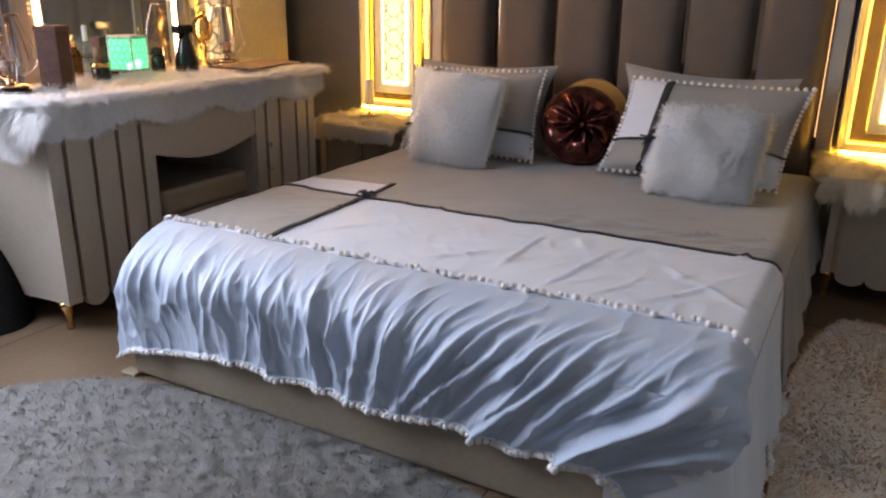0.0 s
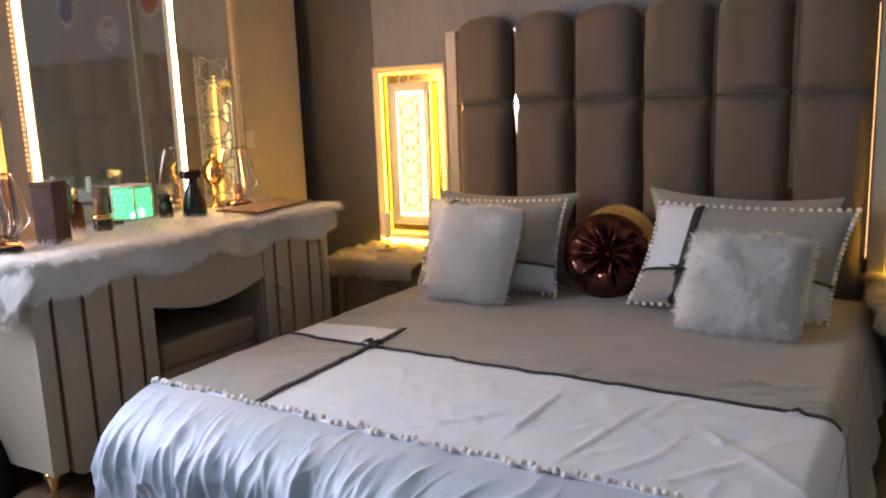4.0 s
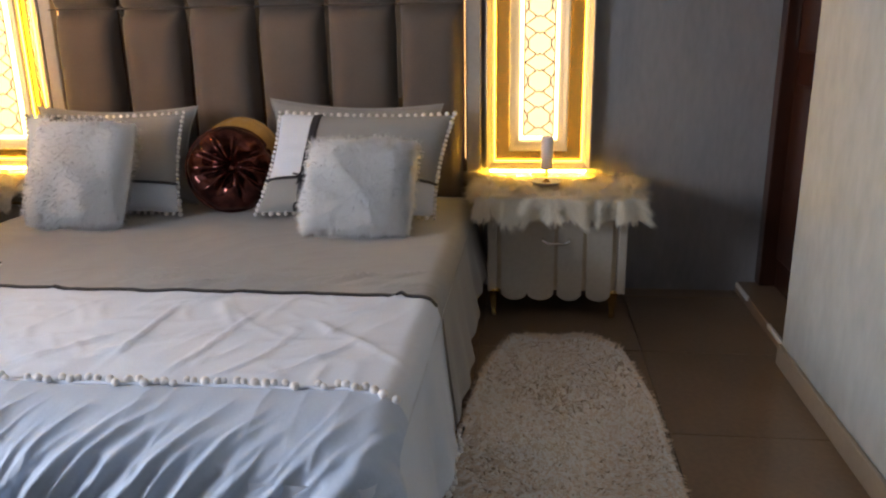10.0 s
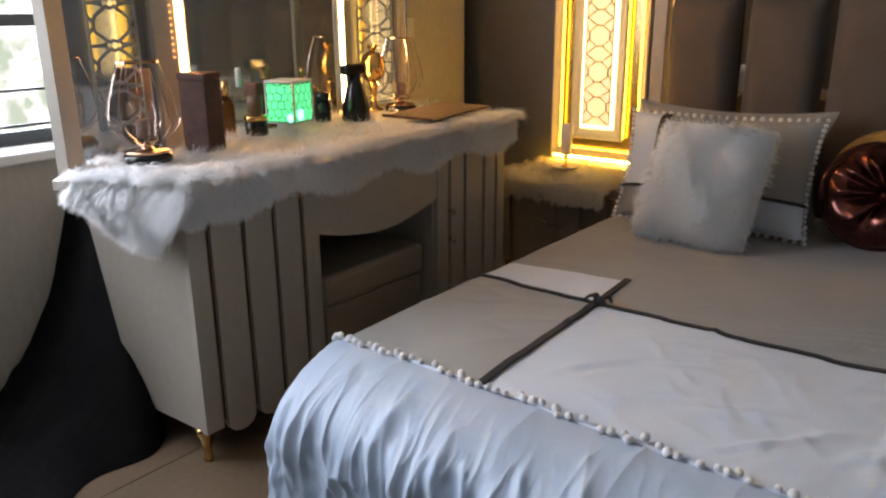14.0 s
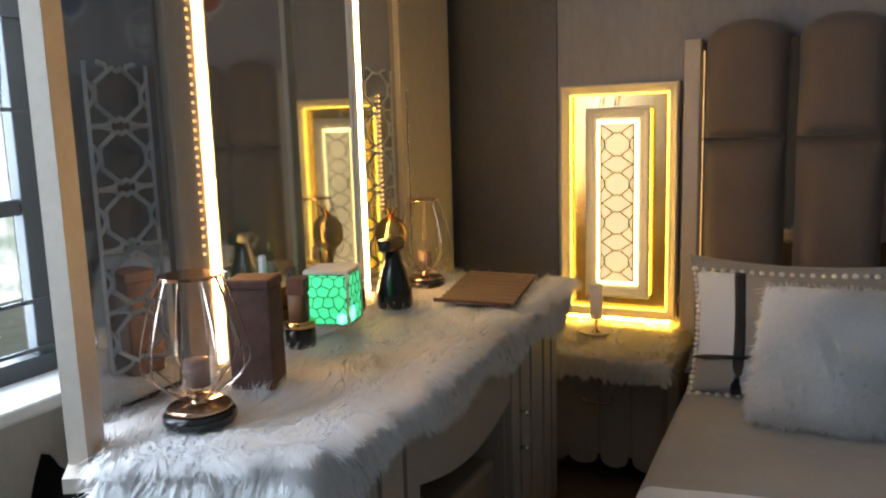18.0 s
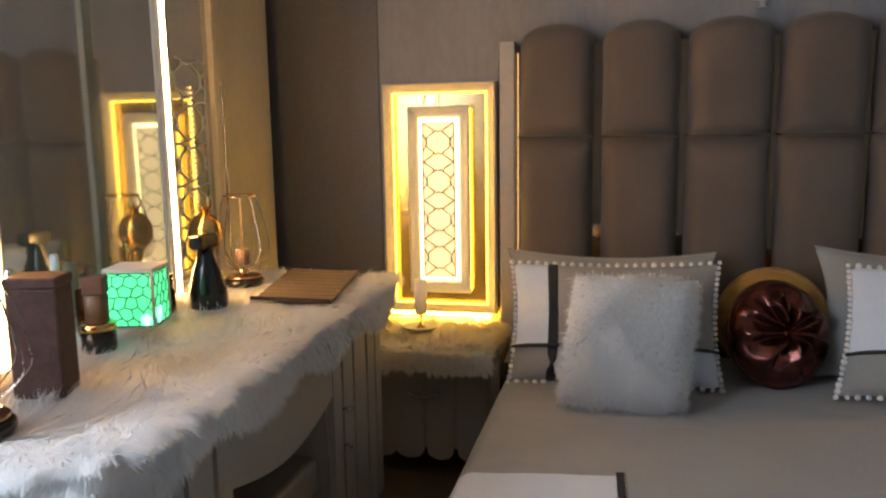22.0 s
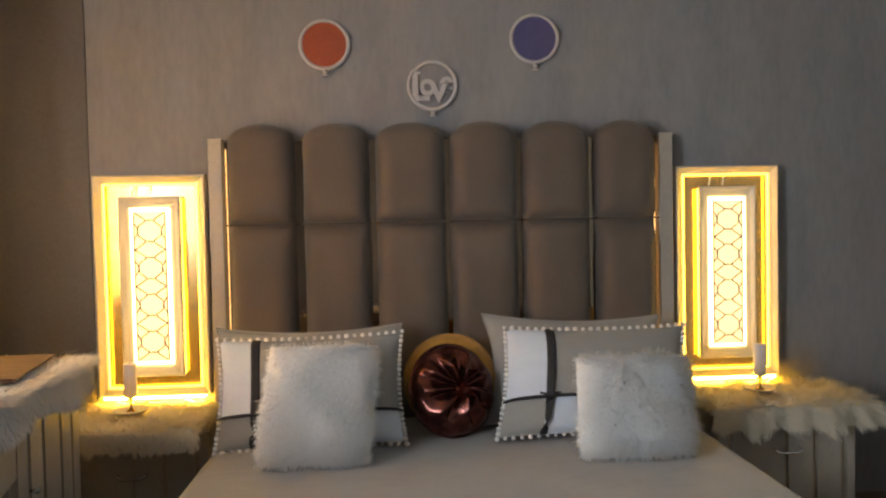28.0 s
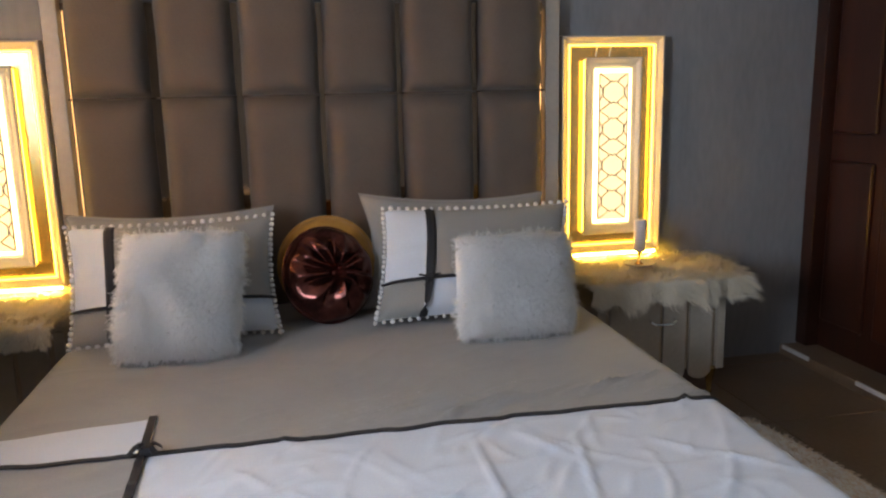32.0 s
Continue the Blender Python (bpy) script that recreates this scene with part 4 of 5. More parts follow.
def slant(k):
    """A soft pillow pushed over sideways."""
    return Matrix(((1, k, 0, 0), (0, 1, 0, 0), (0, 0, 1, 0), (0, 0, 0, 1)))


plain_pillow(pose(-1.615, 3.480, 0.655, 78, 0, 0), 0.72, 0.41, "plain grey cotton pillow standing against the headboard")
plain_pillow(pose(-0.590, 3.480, 0.662, 78, 2, 0), 0.72, 0.43, "plain grey cotton pillow with a pointed corner")
printed_pillow(pose(-1.595, 3.315, 0.645, 70, -1.0, 0), 0.67, 0.40, "grey and white pillow with black ribbon and pompoms", 0.205, 0.29, False)
printed_pillow(pose(-0.548, 3.312, 0.652, 62, 0.6, 0) @ slant(0.14), 0.69, 0.41, "white and grey pillow with black bow, tilted, pompom edge", 0.235, 0.31)
fur_pillow(pose(-1.543, 3.085, 0.648, 71, 1.2, 1) @ slant(0.08), 0.384, 0.408, "square white fluffy fur pillow standing upright")
fur_pillow(pose(-0.474, 3.055, 0.615, 66, 0, 0) @ slant(0.05), 0.408, 0.356, "square white fluffy fur pillow leaning back")


def round_cushion(m, r, t, mat, label, pleats, button):
    p = thing("round_cushion", m.translation, label, "cushion", "round cushions")

    def skin(side):
        def at(u, v):
            a, q = u * 2 * math.pi, v
            prof = (max(0.0, 1 - q ** 3.0)) ** 0.5 * (1 - 0.55 * math.exp(-(q / 0.16) ** 2))
            if pleats > 12:
                rid = 1 + 0.10 * math.sin(a * pleats + 1.5 * math.sin(a * 3)) * min(1, q * 3) * (1 - q ** 4)
            else:
                ph = a * pleats / 2 + 0.7 * math.sin(a * 2 + 1) + 0.35 * q
                saw = (ph / math.pi) % 1.0
                rid = 1 + (0.52 * (saw / 0.72 if saw < 0.72 else (1 - saw) / 0.28) - 0.28 + 0.26 * n3(math.cos(a) * q * 3, math.sin(a) * q * 3, 5)) * min(1, q * 4) * (1 - q ** 5)
            rr = r * q * (1 + 0.012 * math.sin(a * pleats))
            return Vector((rr * math.cos(a), rr * math.sin(a), side * t / 2 * prof * rid))
        return turn_bm(sheet(at, 120, 22), m)
    part("cover_front", skin(1), mat, p, smooth=True)
    part("cover_back", skin(-1), mat, p, smooth=True)
    part("rim_piping", sweep([m @ Vector((r * math.cos(i * math.pi / 36), r * math.sin(i * math.pi / 36), 0)) for i in range(72)], 0.006, 6, True), mat, p)
    if button:
        part("button", turn_bm(lathe([(0.011, 0.0), (0.013, 0.004), (0.008, 0.010), (0.002, 0.012)], 0, 0, t * 0.22, 16), m), mat, p)
    return p


round_cushion(pose(-1.073, 3.475, 0.632, 78, 0, 0), 0.178, 0.10, MUSTARD, "round mustard velvet cushion behind the burgundy one", 16, False)
round_cushion(pose(-1.075, 3.368, 0.618, 72, 0, 25), 0.172, 0.17, SATIN_BROWN, "round pleated burgundy satin cushion with centre button", 9, True)


# ---- nightstands ----
def nightstand(m, label):
    """Built round its own origin: width along x, front towards -y."""
    o = m.translation
    p = thing("nightstand", o, label, "nightstand", "nightstands beside the bed")

    def put(name, bm, mat, parent=None, label="", smooth=False):
        return part(name, turn_bm(bm, m @ Matrix.Diagonal((1.0, 1.0, 0.965, 1.0))), mat, parent or p, label, smooth)
    put("body", box(-0.272, 0.272, -0.165, 0.205, 0.125, 0.500, 0.006), CREAM)
    put("top", box(-0.288, 0.288, -0.190, 0.206, 0.502, 0.525, 0.006), CREAM)
    for x0, x1 in ((-0.272, -0.236), (0.247, 0.283)):
        put("corner_post", box(x0, x1, -0.190, -0.167, 0.115, 0.485, 0.004), CREAM)
    drawer = put("drawer_front", box(-0.234, 0.245, -0.176, -0.166, 0.120, 0.478, 0.003), NIGHT_GROOVE)

    def scallops(centres, w):
        return [(c + w * math.cos(t), 0.112 - 0.034 * math.sin(t)) for c in centres for t in [math.pi * k / 10 for k in range(11)]]
    put("door_panel", outline_prism([(-0.2165, 0.470), (-0.004, 0.470)] + scallops((-0.0570, -0.1635), 0.0530), -0.188, -0.1765), CREAM, drawer, "plain panel with two scallops")
    for x in (0.060, 0.176):
        pts = [(x - 0.049, 0.456), (x - 0.036, 0.466), (x + 0.036, 0.466), (x + 0.049, 0.456)]
        put("scalloped_slat", outline_prism(pts + scallops((x,), 0.049), -0.188, -0.1765), CREAM, drawer)
    put("handle", sweep([(-0.050, -0.190, 0.352), (-0.050, -0.208, 0.346), (-0.030, -0.214, 0.336), (0.035, -0.214, 0.336), (0.055, -0.208, 0.346), (0.055, -0.178, 0.352)], 0.005, 8), CHROME, drawer, "small chrome bail handle")
    put("trim", sweep([(-0.025, -0.193, 0.476), (0.245, -0.193, 0.476)], 0.004, 6), GOLD)
    for x in (-0.248, 0.235):
        for y in (-0.165, 0.155):
            put("leg", lathe([(0.011, 0.0), (0.013, 0.008), (0.010, 0.02), (0.016, 0.07), (0.022, 0.105), (0.026, 0.112), (0.026, 0.124)], x, y, 0, 18), GOLD, None, "turned gold leg", True)
    return p


def fur_cover(m, hw, d0, d1, top, label, n, mat, length=0.055, hang=0.075):
    """A fur mat that lies on a small table and hangs over its rim."""
    p = thing("fur_mat", m.translation, label, "fur mat", "fur mats on the nightstands")
    bm = sheet(lambda u, v: (hw * (2 * u - 1), d0 + (d1 - d0) * v, top + 0.012 + 0.004 * n3(u * 4, v * 4, 2) - (0.03 * max(0, 1 - v / 0.08))), 30, 24)
    bm2 = turn_bm(bm, m)
    bmesh.ops.solidify(bm2, geom=bm2.faces[:], thickness=0.008)
    part("backing", bm2, FUR_SKIN, p, smooth=True)
    x, y = rng.uniform(-hw, hw, n), rng.uniform(d0, d1, n)
    edge = rng.uniform(0, 1, n) < 0.30
    y = np.where(edge & (rng.uniform(0, 1, n) < 0.6), d0 + rng.uniform(-0.005, 0.02, n), y)
    side = np.where(rng.uniform(0, 1, n) < 0.5, -1, 1)
    x = np.where(edge & (y > d0 + 0.02), side * (hw - rng.uniform(0, 0.02, n)), x)
    z = np.full(n, top + 0.012) - np.where(y < d0 + 0.02, rng.uniform(0, hang * 0.6, n), 0)
    sw1, sw2 = np.sin(x * 19 + 1.3 * np.sin(y * 13)), np.cos(y * 21 + 1.7 * np.sin(x * 9))
    cx = 0.6 * sw1 + 1.2 * (x / hw) ** 5
    cy = 0.6 * sw2 - 1.3 * (y < d0 + 0.05)
    rot = np.array(m.to_3x3())
    roots = np.stack([x, y, z], 1) @ rot.T + np.array(m.translation)
    comb = np.stack([cx, cy, -0.5 * (y < d0 + 0.02)], 1) @ rot.T
    front, flank = (y < d0 + 0.02)[:, None], (np.abs(x) > hw - 0.025)[:, None]
    nrm = np.where(front, (0.0, -0.85, 0.55), np.where(flank, np.stack([np.sign(x) * 0.7, 0 * x, 0.7 + 0 * x], 1), (0.0, 0.0, 1.0)))
    rim = (y < d0 + 0.07) | (np.abs(x) > hw - 0.05)
    tufts = 0.75 + 0.5 * np.sin(x * 47 + 2 * np.sin(y * 31)) * np.cos(y * 53 + 2 * np.sin(x * 23))
    fur("fur", roots, nrm, comb, (np.where(rim, length, 0.048) * tufts)[:, None], 0.0011, mat, p, "long shaggy fibres", 0.34, 0.50, 0.26, 0.66, 44)
    return p


NS_R, NS_L = pose(0.235, 3.590, 0), pose(-2.270, 3.590, 0)
nightstand(NS_R, "cream nightstand with scalloped slats and gold legs, beside the door")
nightstand(NS_L, "cream nightstand with scalloped slats and gold legs, beside the dresser")
fur_cover(NS_R, 0.315, -0.270, 0.160, 0.508, "shaggy cream fur mat draped over the nightstand", 34000, CREAM_FUR, 0.098, 0.13)
fur_cover(NS_L, 0.265, -0.310, 0.160, 0.508, "cream fur mat covering the nightstand by the dresser", 26000, CREAM_FUR, 0.055, 0.11)


def candle(x, y, z, label):
    p = thing("candle_holder", (x, y, z), label, "candle", "candles on the nightstands")
    part("dish", lathe([(0.030, 0.004), (0.052, 0.006), (0.064, 0.014), (0.066, 0.018), (0.060, 0.017), (0.048, 0.011), (0.004, 0.010)], x, y, z, 36), STONE_DISH, p, "shallow ivory dish", True)
    part("stem", lathe([(0.020, 0.010), (0.012, 0.016), (0.004, 0.026), (0.004, 0.048), (0.010, 0.058), (0.018, 0.068)], x, y, z, 20), GOLD, p, "thin gold stem", True)
    part("wax", lathe([(0.0235, 0.066), (0.0245, 0.12), (0.0245, 0.190), (0.0200, 0.196), (0.004, 0.193)], x, y, z, 24), CANDLE_WAX, p, "pale pink pillar candle, unlit", True)
    part("wick", sweep([(x, y, z + 0.190), (x + 0.001, y, z + 0.203)], 0.0012, 5), BLACK_GLOSS, p)
    return p


candle(0.196, 3.535, 0.532, "pale pink candle on a gold stem, beside the door")
candle(-2.312, 3.540, 0.532, "pale pink candle on a gold stem, beside the dresser")

# ---- dresser ----
dresser = thing("dresser", (-2.6, 2.35, 0), "cream lacquered dresser with slatted front, bronze grooves and gold legs", "dresser")


def loft(lo, hi, layers=1):
    """A closed body between a lower and an upper outline."""
    bm = bmesh.new()
    a, b = [bm.verts.new(p) for p in lo], [bm.verts.new(p) for p in hi]
    n = len(a)
    bm.faces.new(a[::-1])
    bm.faces.new(b)
    rows = [a] + [[bm.verts.new(Vector(lo[i]).lerp(Vector(hi[i]), k / layers)) for i in range(n)] for k in range(1, layers)] + [b]
    for p, q in zip(rows, rows[1:]):
        for i in range(n):
            bm.faces.new((p[i], p[(i + 1) % n], q[(i + 1) % n], q[i]))
    return bm


flare_lo = [(-2.352, 1.660, 0.11), (-2.69, 1.668, 0.09), (-2.90, 1.90, 0.10)]
flare_hi = [(-2.352, 1.685, 0.775), (-2.60, 1.545, 0.775), (-2.90, 1.85, 0.775)]


def divided(c, n=10):
    """The flared side's outline, cut into short pieces, and the two back corners."""
    out = [tuple(Vector(c[i]).lerp(Vector(c[i + 1]), k / n)) for i in (0, 1) for k in range(n)] + [c[2]]
    return out + [(-2.90, 2.105, c[2][2]), (-2.352, 2.105, c[0][2])]


part("pedestal", loft(divided(flare_lo), divided(flare_hi), 14), CREAM, dresser, "cream end cupboard with flared side")
part("pedestal", box(-2.90, -2.352, 2.665, 3.085, 0.11, 0.775), CREAM, dresser, "cream end cupboard")
part("back_panel", box(-2.915, -2.90, 2.105, 2.665, 0.05, 0.775), BOARD, dresser)
part("shelf_rail", box(-2.90, -2.42, 2.107, 2.663, 0.735, 0.775), BOARD, dresser)
part("top", loft([(-2.315, 1.685, 0.778), (-2.315, 3.105, 0.778), (-2.925, 3.105, 0.778), (-2.925, 1.82, 0.778), (-2.625, 1.492, 0.778)],
                 [(-2.315, 1.685, 0.802), (-2.315, 3.105, 0.802), (-2.925, 3.105, 0.802), (-2.925, 1.82, 0.802), (-2.625, 1.492, 0.802)]), CREAM, dresser)


def plank(y0, y1, z0, z1, x0=-2.350, x1=-2.328, round_low=True, round_top=False):
    c, w = (y0 + y1) / 2, (y1 - y0) / 2
    pts = [(y1, z1), (y0, z1)] if not round_top else [(y1, z1 - 0.012), (y1 - 0.012, z1), (y0 + 0.012, z1), (y0, z1 - 0.012)]
    low = [(c - w * math.cos(math.pi * k / 10), z0 + w * 0.8 * (1 - math.sin(math.pi * k / 10))) for k in range(11)] if round_low else [(y0, z0), (y1, z0)]
    bm = outline_prism(pts + low, -x1, -x0)
    return turn_bm(bm, Matrix(((0, -1, 0, 0), (1, 0, 0, 0), (0, 0, 1, 0), (0, 0, 0, 1))))


def groove(y, z0, z1):
    return box(-2.3525, -2.340, y - 0.008, y + 0.008, z0, z1)


part("slat", plank(1.660, 1.716, 0.105, 0.772, round_low=False), CREAM, dresser)
for y0, y1, z0 in ((1.733, 1.826, 0.072), (1.843, 1.932, 0.076), (1.949, 2.034, 0.090), (2.051, 2.104, 0.105)):
    part("slat", plank(y0, y1, z0, 0.772), CREAM, dresser)
    part("groove", groove(y0 - 0.0085, 0.12, 0.690), BROWN_GROOVE, dresser, "bronze groove")
    part("groove_cap", box(-2.340, -2.322, y0 - 0.015, y0 - 0.002, 0.690, 0.705, 0.003), GOLD, dresser)
for y0, y1, z0 in ((2.668, 2.728, 0.10), (2.746, 2.820, 0.085), (2.838, 2.938, 0.080), (2.956, 3.020, 0.085), (3.036, 3.084, 0.10)):
    part("slat", plank(y0, y1, z0, 0.772), CREAM, dresser)
    if y0 > 2.7:
        part("groove", groove(y0 - 0.009, 0.12, 0.690), BROWN_GROOVE, dresser, "bronze groove")
apron = [(2.104, 0.772)] + [(2.104 + 0.562 * k / 16, 0.570 - 0.050 * math.sin(math.pi * k / 16)) for k in range(17)] + [(2.666, 0.772)]
part("apron", turn_bm(outline_prism(apron[::-1], 2.330, 2.352), Matrix(((0, -1, 0, 0), (1, 0, 0, 0), (0, 0, 1, 0), (0, 0, 0, 1)))), CREAM, dresser, "curved cream apron over the knee hole")
for z in (0.512, 0.405):
    knob = lathe([(0.004, 0.0), (0.005, 0.012), (0.010, 0.018), (0.010, 0.024), (0.004, 0.027)], 0, 0, 0, 14)
    part("handle", turn_bm(knob, pose(-2.328, 2.733, z, 0, 90)), CHROME, dresser, "small chrome knob", True)
for x, y in ((-2.375, 1.685), (-2.375, 2.075), (-2.375, 2.700), (-2.375, 3.055), (-2.84, 1.73), (-2.84, 3.05)):
    part("leg", lathe([(0.013, 0.0), (0.015, 0.010), (0.010, 0.022), (0.014, 0.050), (0.022, 0.080), (0.030, 0.092), (0.030, 0.108)], x, y, 0, 20), GOLD, dresser, "turned gold leg", True)

stool = thing("stool", (-2.62, 2.40, 0), "low beige leather stool pushed under the dresser", "stool")
part("seat", box(-2.80, -2.368, 2.150, 2.640, 0.30, 0.405, 0.02, 3), BASE_VINYL, stool)
part("skirt", box(-2.79, -2.378, 2.160, 2.630, 0.05, 0.30, 0.006), BASE_VINYL, stool)
for x in (-2.80, -2.46):
    for y in (2.24, 2.56):
        part("leg", lathe([(0.014, 0.0), (0.018, 0.05)], x, y, 0, 12), BLACK_GLOSS, stool)

# fur throw on the dresser
throw = thing("fur_throw", (-2.6, 2.3, 0.802), "long white fur throw over the dresser top, hanging over its end", "throw")


def throw_front(y):
    return -2.300 + 0.010 * math.sin(y * 7)


def throw_top(u, v):
    y = 1.53 + 1.59 * v
    front = throw_front(y) if y > 1.69 else -2.60 + (throw_front(1.69) + 2.60) * (y - 1.53) / 0.16
    back = max(-2.86, -2.605 - (y - 1.53) * 0.98)
    return (back + (front - back) * u, y, 0.812 + 0.004 * n3(u * 5, v * 11, 1))


part("backing", sheet(throw_top, 30, 60), FUR_SKIN, throw, smooth=True)
part("backing_front", sheet(lambda u, v: (throw_front(1.69 + 1.42 * u) + 0.006 * v, 1.69 + 1.42 * u, 0.812 - (0.085 + 0.02 * math.sin(u * 23)) * v), 60, 6), FUR_SKIN, throw, smooth=True)


def lobe(u, v):
    """The end that hangs down beside the dresser."""
    a = Vector((-2.575, 1.530, 0)).lerp(Vector((-2.300, 1.675, 0)), u)
    drop_to = 0.020 + 0.130 * max(0.0, math.sin(math.pi * min(1.0, u) ** 1.8)) ** 0.75
    return (a.x + 0.010 * v, a.y - 0.012 + 0.012 * math.cos(math.pi * min(1, v * 4) / 2) - 0.010 * v, 0.812 - drop_to * v - 0.004 * (v > 0))


part("backing_end", sheet(lobe, 20, 12), FUR_SKIN, throw, smooth=True)


def sampled(fn, n, normal, comb_fn, lo=0.0):
    u, v = rng.uniform(0, 1, n), rng.uniform(lo, 1, n)
    pts = np.array([fn(a, b) for a, b in zip(u, v)])
    return pts, np.tile(normal, (n, 1)), comb_fn(pts, u, v)


n = 46000
pts, nr, cb = sampled(throw_top, n, (0, 0, 1.0), lambda p, u, v: np.stack([0.5 * np.sin(p[:, 1] * 13 + 3 * np.sin(p[:, 0] * 11)) + 0.5, 0.6 * np.cos(p[:, 0] * 17 + 2 * np.sin(p[:, 1] * 9)), 0 * u], 1))
fur("fur", pts, nr, cb, 0.050, 0.0011, WHITE_FUR, throw, "combed white fibres on top", 0.22, 0.12, 0.20, 0.38, 40)
n = 30000
u = rng.uniform(0, 1, n)
y = 1.60 + 1.51 * u
x = np.array([throw_front(b) for b in y]) - rng.uniform(0, 0.10, n)
x = np.where(y < 1.70, x - 0.12 * (1.70 - y) / 0.1, x)
pts = np.stack([x, y, np.full(n, 0.815)], 1)
fur("fur", pts, np.tile((0, 0, 1.0), (n, 1)), np.stack([0.9 + 0 * u, 0.5 * np.sin(y * 31), 0 * u], 1), 0.080, 0.0011, WHITE_FUR, throw, "long white fibres at the front rim", 0.25, 0.65, 0.24, 0.65, 40)
n = 24000
u, v = rng.uniform(0, 1, n), rng.uniform(0, 1, n)
pts = np.stack([np.full(n, -2.298), 1.69 + 1.42 * u, 0.812 - (0.085 + 0.02 * np.sin(u * 23)) * v], 1)
fur("fur", pts, np.tile((1.0, 0, 0), (n, 1)), np.stack([0 * u + 0.1, 0.3 * np.sin(u * 50), 0 * u - 0.8], 1), 0.044, 0.0011, WHITE_FUR, throw, "white fibres hanging over the front", 0.28, 0.5, 0.24, 0.45, 30)
n = 19000
pts, nr, cb = sampled(lobe, n, (-0.10, -0.90, 0.55), lambda p, u, v: np.stack([0.30 * np.sin(u * 15 + 2 * np.sin(v * 5)), 0 * u - 0.15, 0 * u - 0.9], 1))
fur("fur", pts, nr, cb, 0.058, 0.0011, WHITE_FUR, throw, "white fibres on the hanging end", 0.32, 0.25, 0.22, 0.32, 30)
n = 12000
u, k = rng.uniform(0, 1, n), rng.uniform(0, 1, n)
pts = np.array([(-2.595 + 0.29 * a, 1.525 + 0.150 * a + 0.10 * b, 0.815) for a, b in zip(u, k)])
fur("fur", pts, np.tile((0, 0, 1.0), (n, 1)), np.stack([0.35 + 0.4 * np.sin(u * 21), 0 * u - 0.9, 0 * u], 1), 0.052, 0.0011, WHITE_FUR, throw, "long locks over the end rim", 0.28, 0.70, 0.24, 0.36, 30)

n = 9000
u, k = rng.uniform(0, 1, n), rng.uniform(0, 1, n)
pts = np.stack([-2.318 + 0.022 * np.sin(u * 3.14), 1.655 + 0.060 * u, 0.822 - 0.105 * k ** 1.2], 1)
fur("fur", pts, np.tile((0.62, -0.62, 0.45), (n, 1)), np.stack([0.2 + 0 * u, -0.25 + 0.3 * np.sin(k * 31), 0 * u - 0.8], 1), 0.046, 0.0011, WHITE_FUR, throw, "white fibres round the front corner", 0.32, 0.5, 0.24, 0.45, 40)

# ---- mirror unit over the dresser ----
unit_m = thing("dresser_mirror", (-2.85, 2.35, 0.802), "dresser mirror with cream posts, warm light strips and etched lattice", "mirror")
MT = 2.06
part("back_board", box(-2.947, -2.928, 1.890, 3.18, 0.804, MT), BOARD, unit_m)
part("mirror_glass", box(-2.927, -2.920, 1.890, 3.145, 0.83, MT - 0.04), MIRROR, unit_m, "clear wide mirror with an etched end")
part("wing_board", box(-2.775, -2.752, 1.630, 1.881, 0.804, MT), BOARD, unit_m)
WING = Matrix.Translation((-2.738, 1.766, 0.0)) @ Matrix.Rotation(radians(2.75), 4, "Z") @ Matrix.Translation((2.738, -1.766, 0.0))
part("mirror_glass", turn_bm(box(-2.741, -2.735, 1.625, 1.879, 0.83, MT - 0.04), WING), SMOKED, unit_m, "smoked side mirror with etched lattice")
POST = [(-2.640, 1.518), (-2.614, 1.533), (-2.643, 1.592), (-2.682, 1.566)]
part("post", loft([(x, y, 0.812) for x, y in POST], [(x, y, MT) for x, y in POST]), CREAM, unit_m, "broad cream end post")
part("post", box(-2.748, -2.722, 1.882, 1.983, 0.804, MT, 0.004), CREAM, unit_m)
part("light_bar", box(-2.815, -2.802, 2.672, 2.712, 0.804, MT, 0.003), CREAM_FRAME, unit_m, "slim cream bar that carries the light strip")
part("rail", box(-2.925, -2.900, 3.147, 3.178, 0.804, MT, 0.004), CREAM, unit_m)
part("head_rail", box(-2.925, -2.802, 1.984, 3.145, MT - 0.04, MT, 0.004), CREAM, unit_m)
part("foot_rail", box(-2.919, -2.880, 1.984, 3.145, 0.804, 0.83, 0.003), CREAM, unit_m)
part("rod", sweep([(-2.885, 3.162, 0.83), (-2.885, 3.162, 1.45)], 0.004, 8), CHROME, unit_m, "thin chrome rod")
# added shield that keeps the post strip out of the mirror
part("lip", box(-2.748, -2.716, 1.9832, 1.9875, 0.84, MT - 0.05), CREAM_FRAME, unit_m)
part("led_strip", box(-2.7215, -2.7195, 1.959, 1.981, 0.84, MT - 0.05, 0.002), LED, unit_m, "bright warm light strip")
part("led_strip", box(-2.8015, -2.791, 2.684, 2.705, 0.84, MT - 0.05, 0.002), LED_WING, unit_m, "bright warm light strip")
# added shields that block the bar strip's sides from the mirror
part("bar_lip", box(-2.8015, -2.7925, 2.6785, 2.6835, 0.84, MT - 0.05), CREAM_FRAME, unit_m)
part("bar_lip", box(-2.8015, -2.7985, 2.7055, 2.711, 0.84, MT - 0.05), CREAM_FRAME, unit_m)
# glowing dots added as reflections of the post strip's diodes
for k in range(50):
    part("led_bead", box(-2.7215, -2.719, 1.938, 1.943, 1.075 + k * 0.018, 1.080 + k * 0.018), LED_DIM, unit_m)
for k in range(24):
    part("led_bead", box(-2.9165, -2.9135, 3.016, 3.022, 1.05 + k * 0.0165, 1.056 + k * 0.0165), LED_DIM, unit_m)
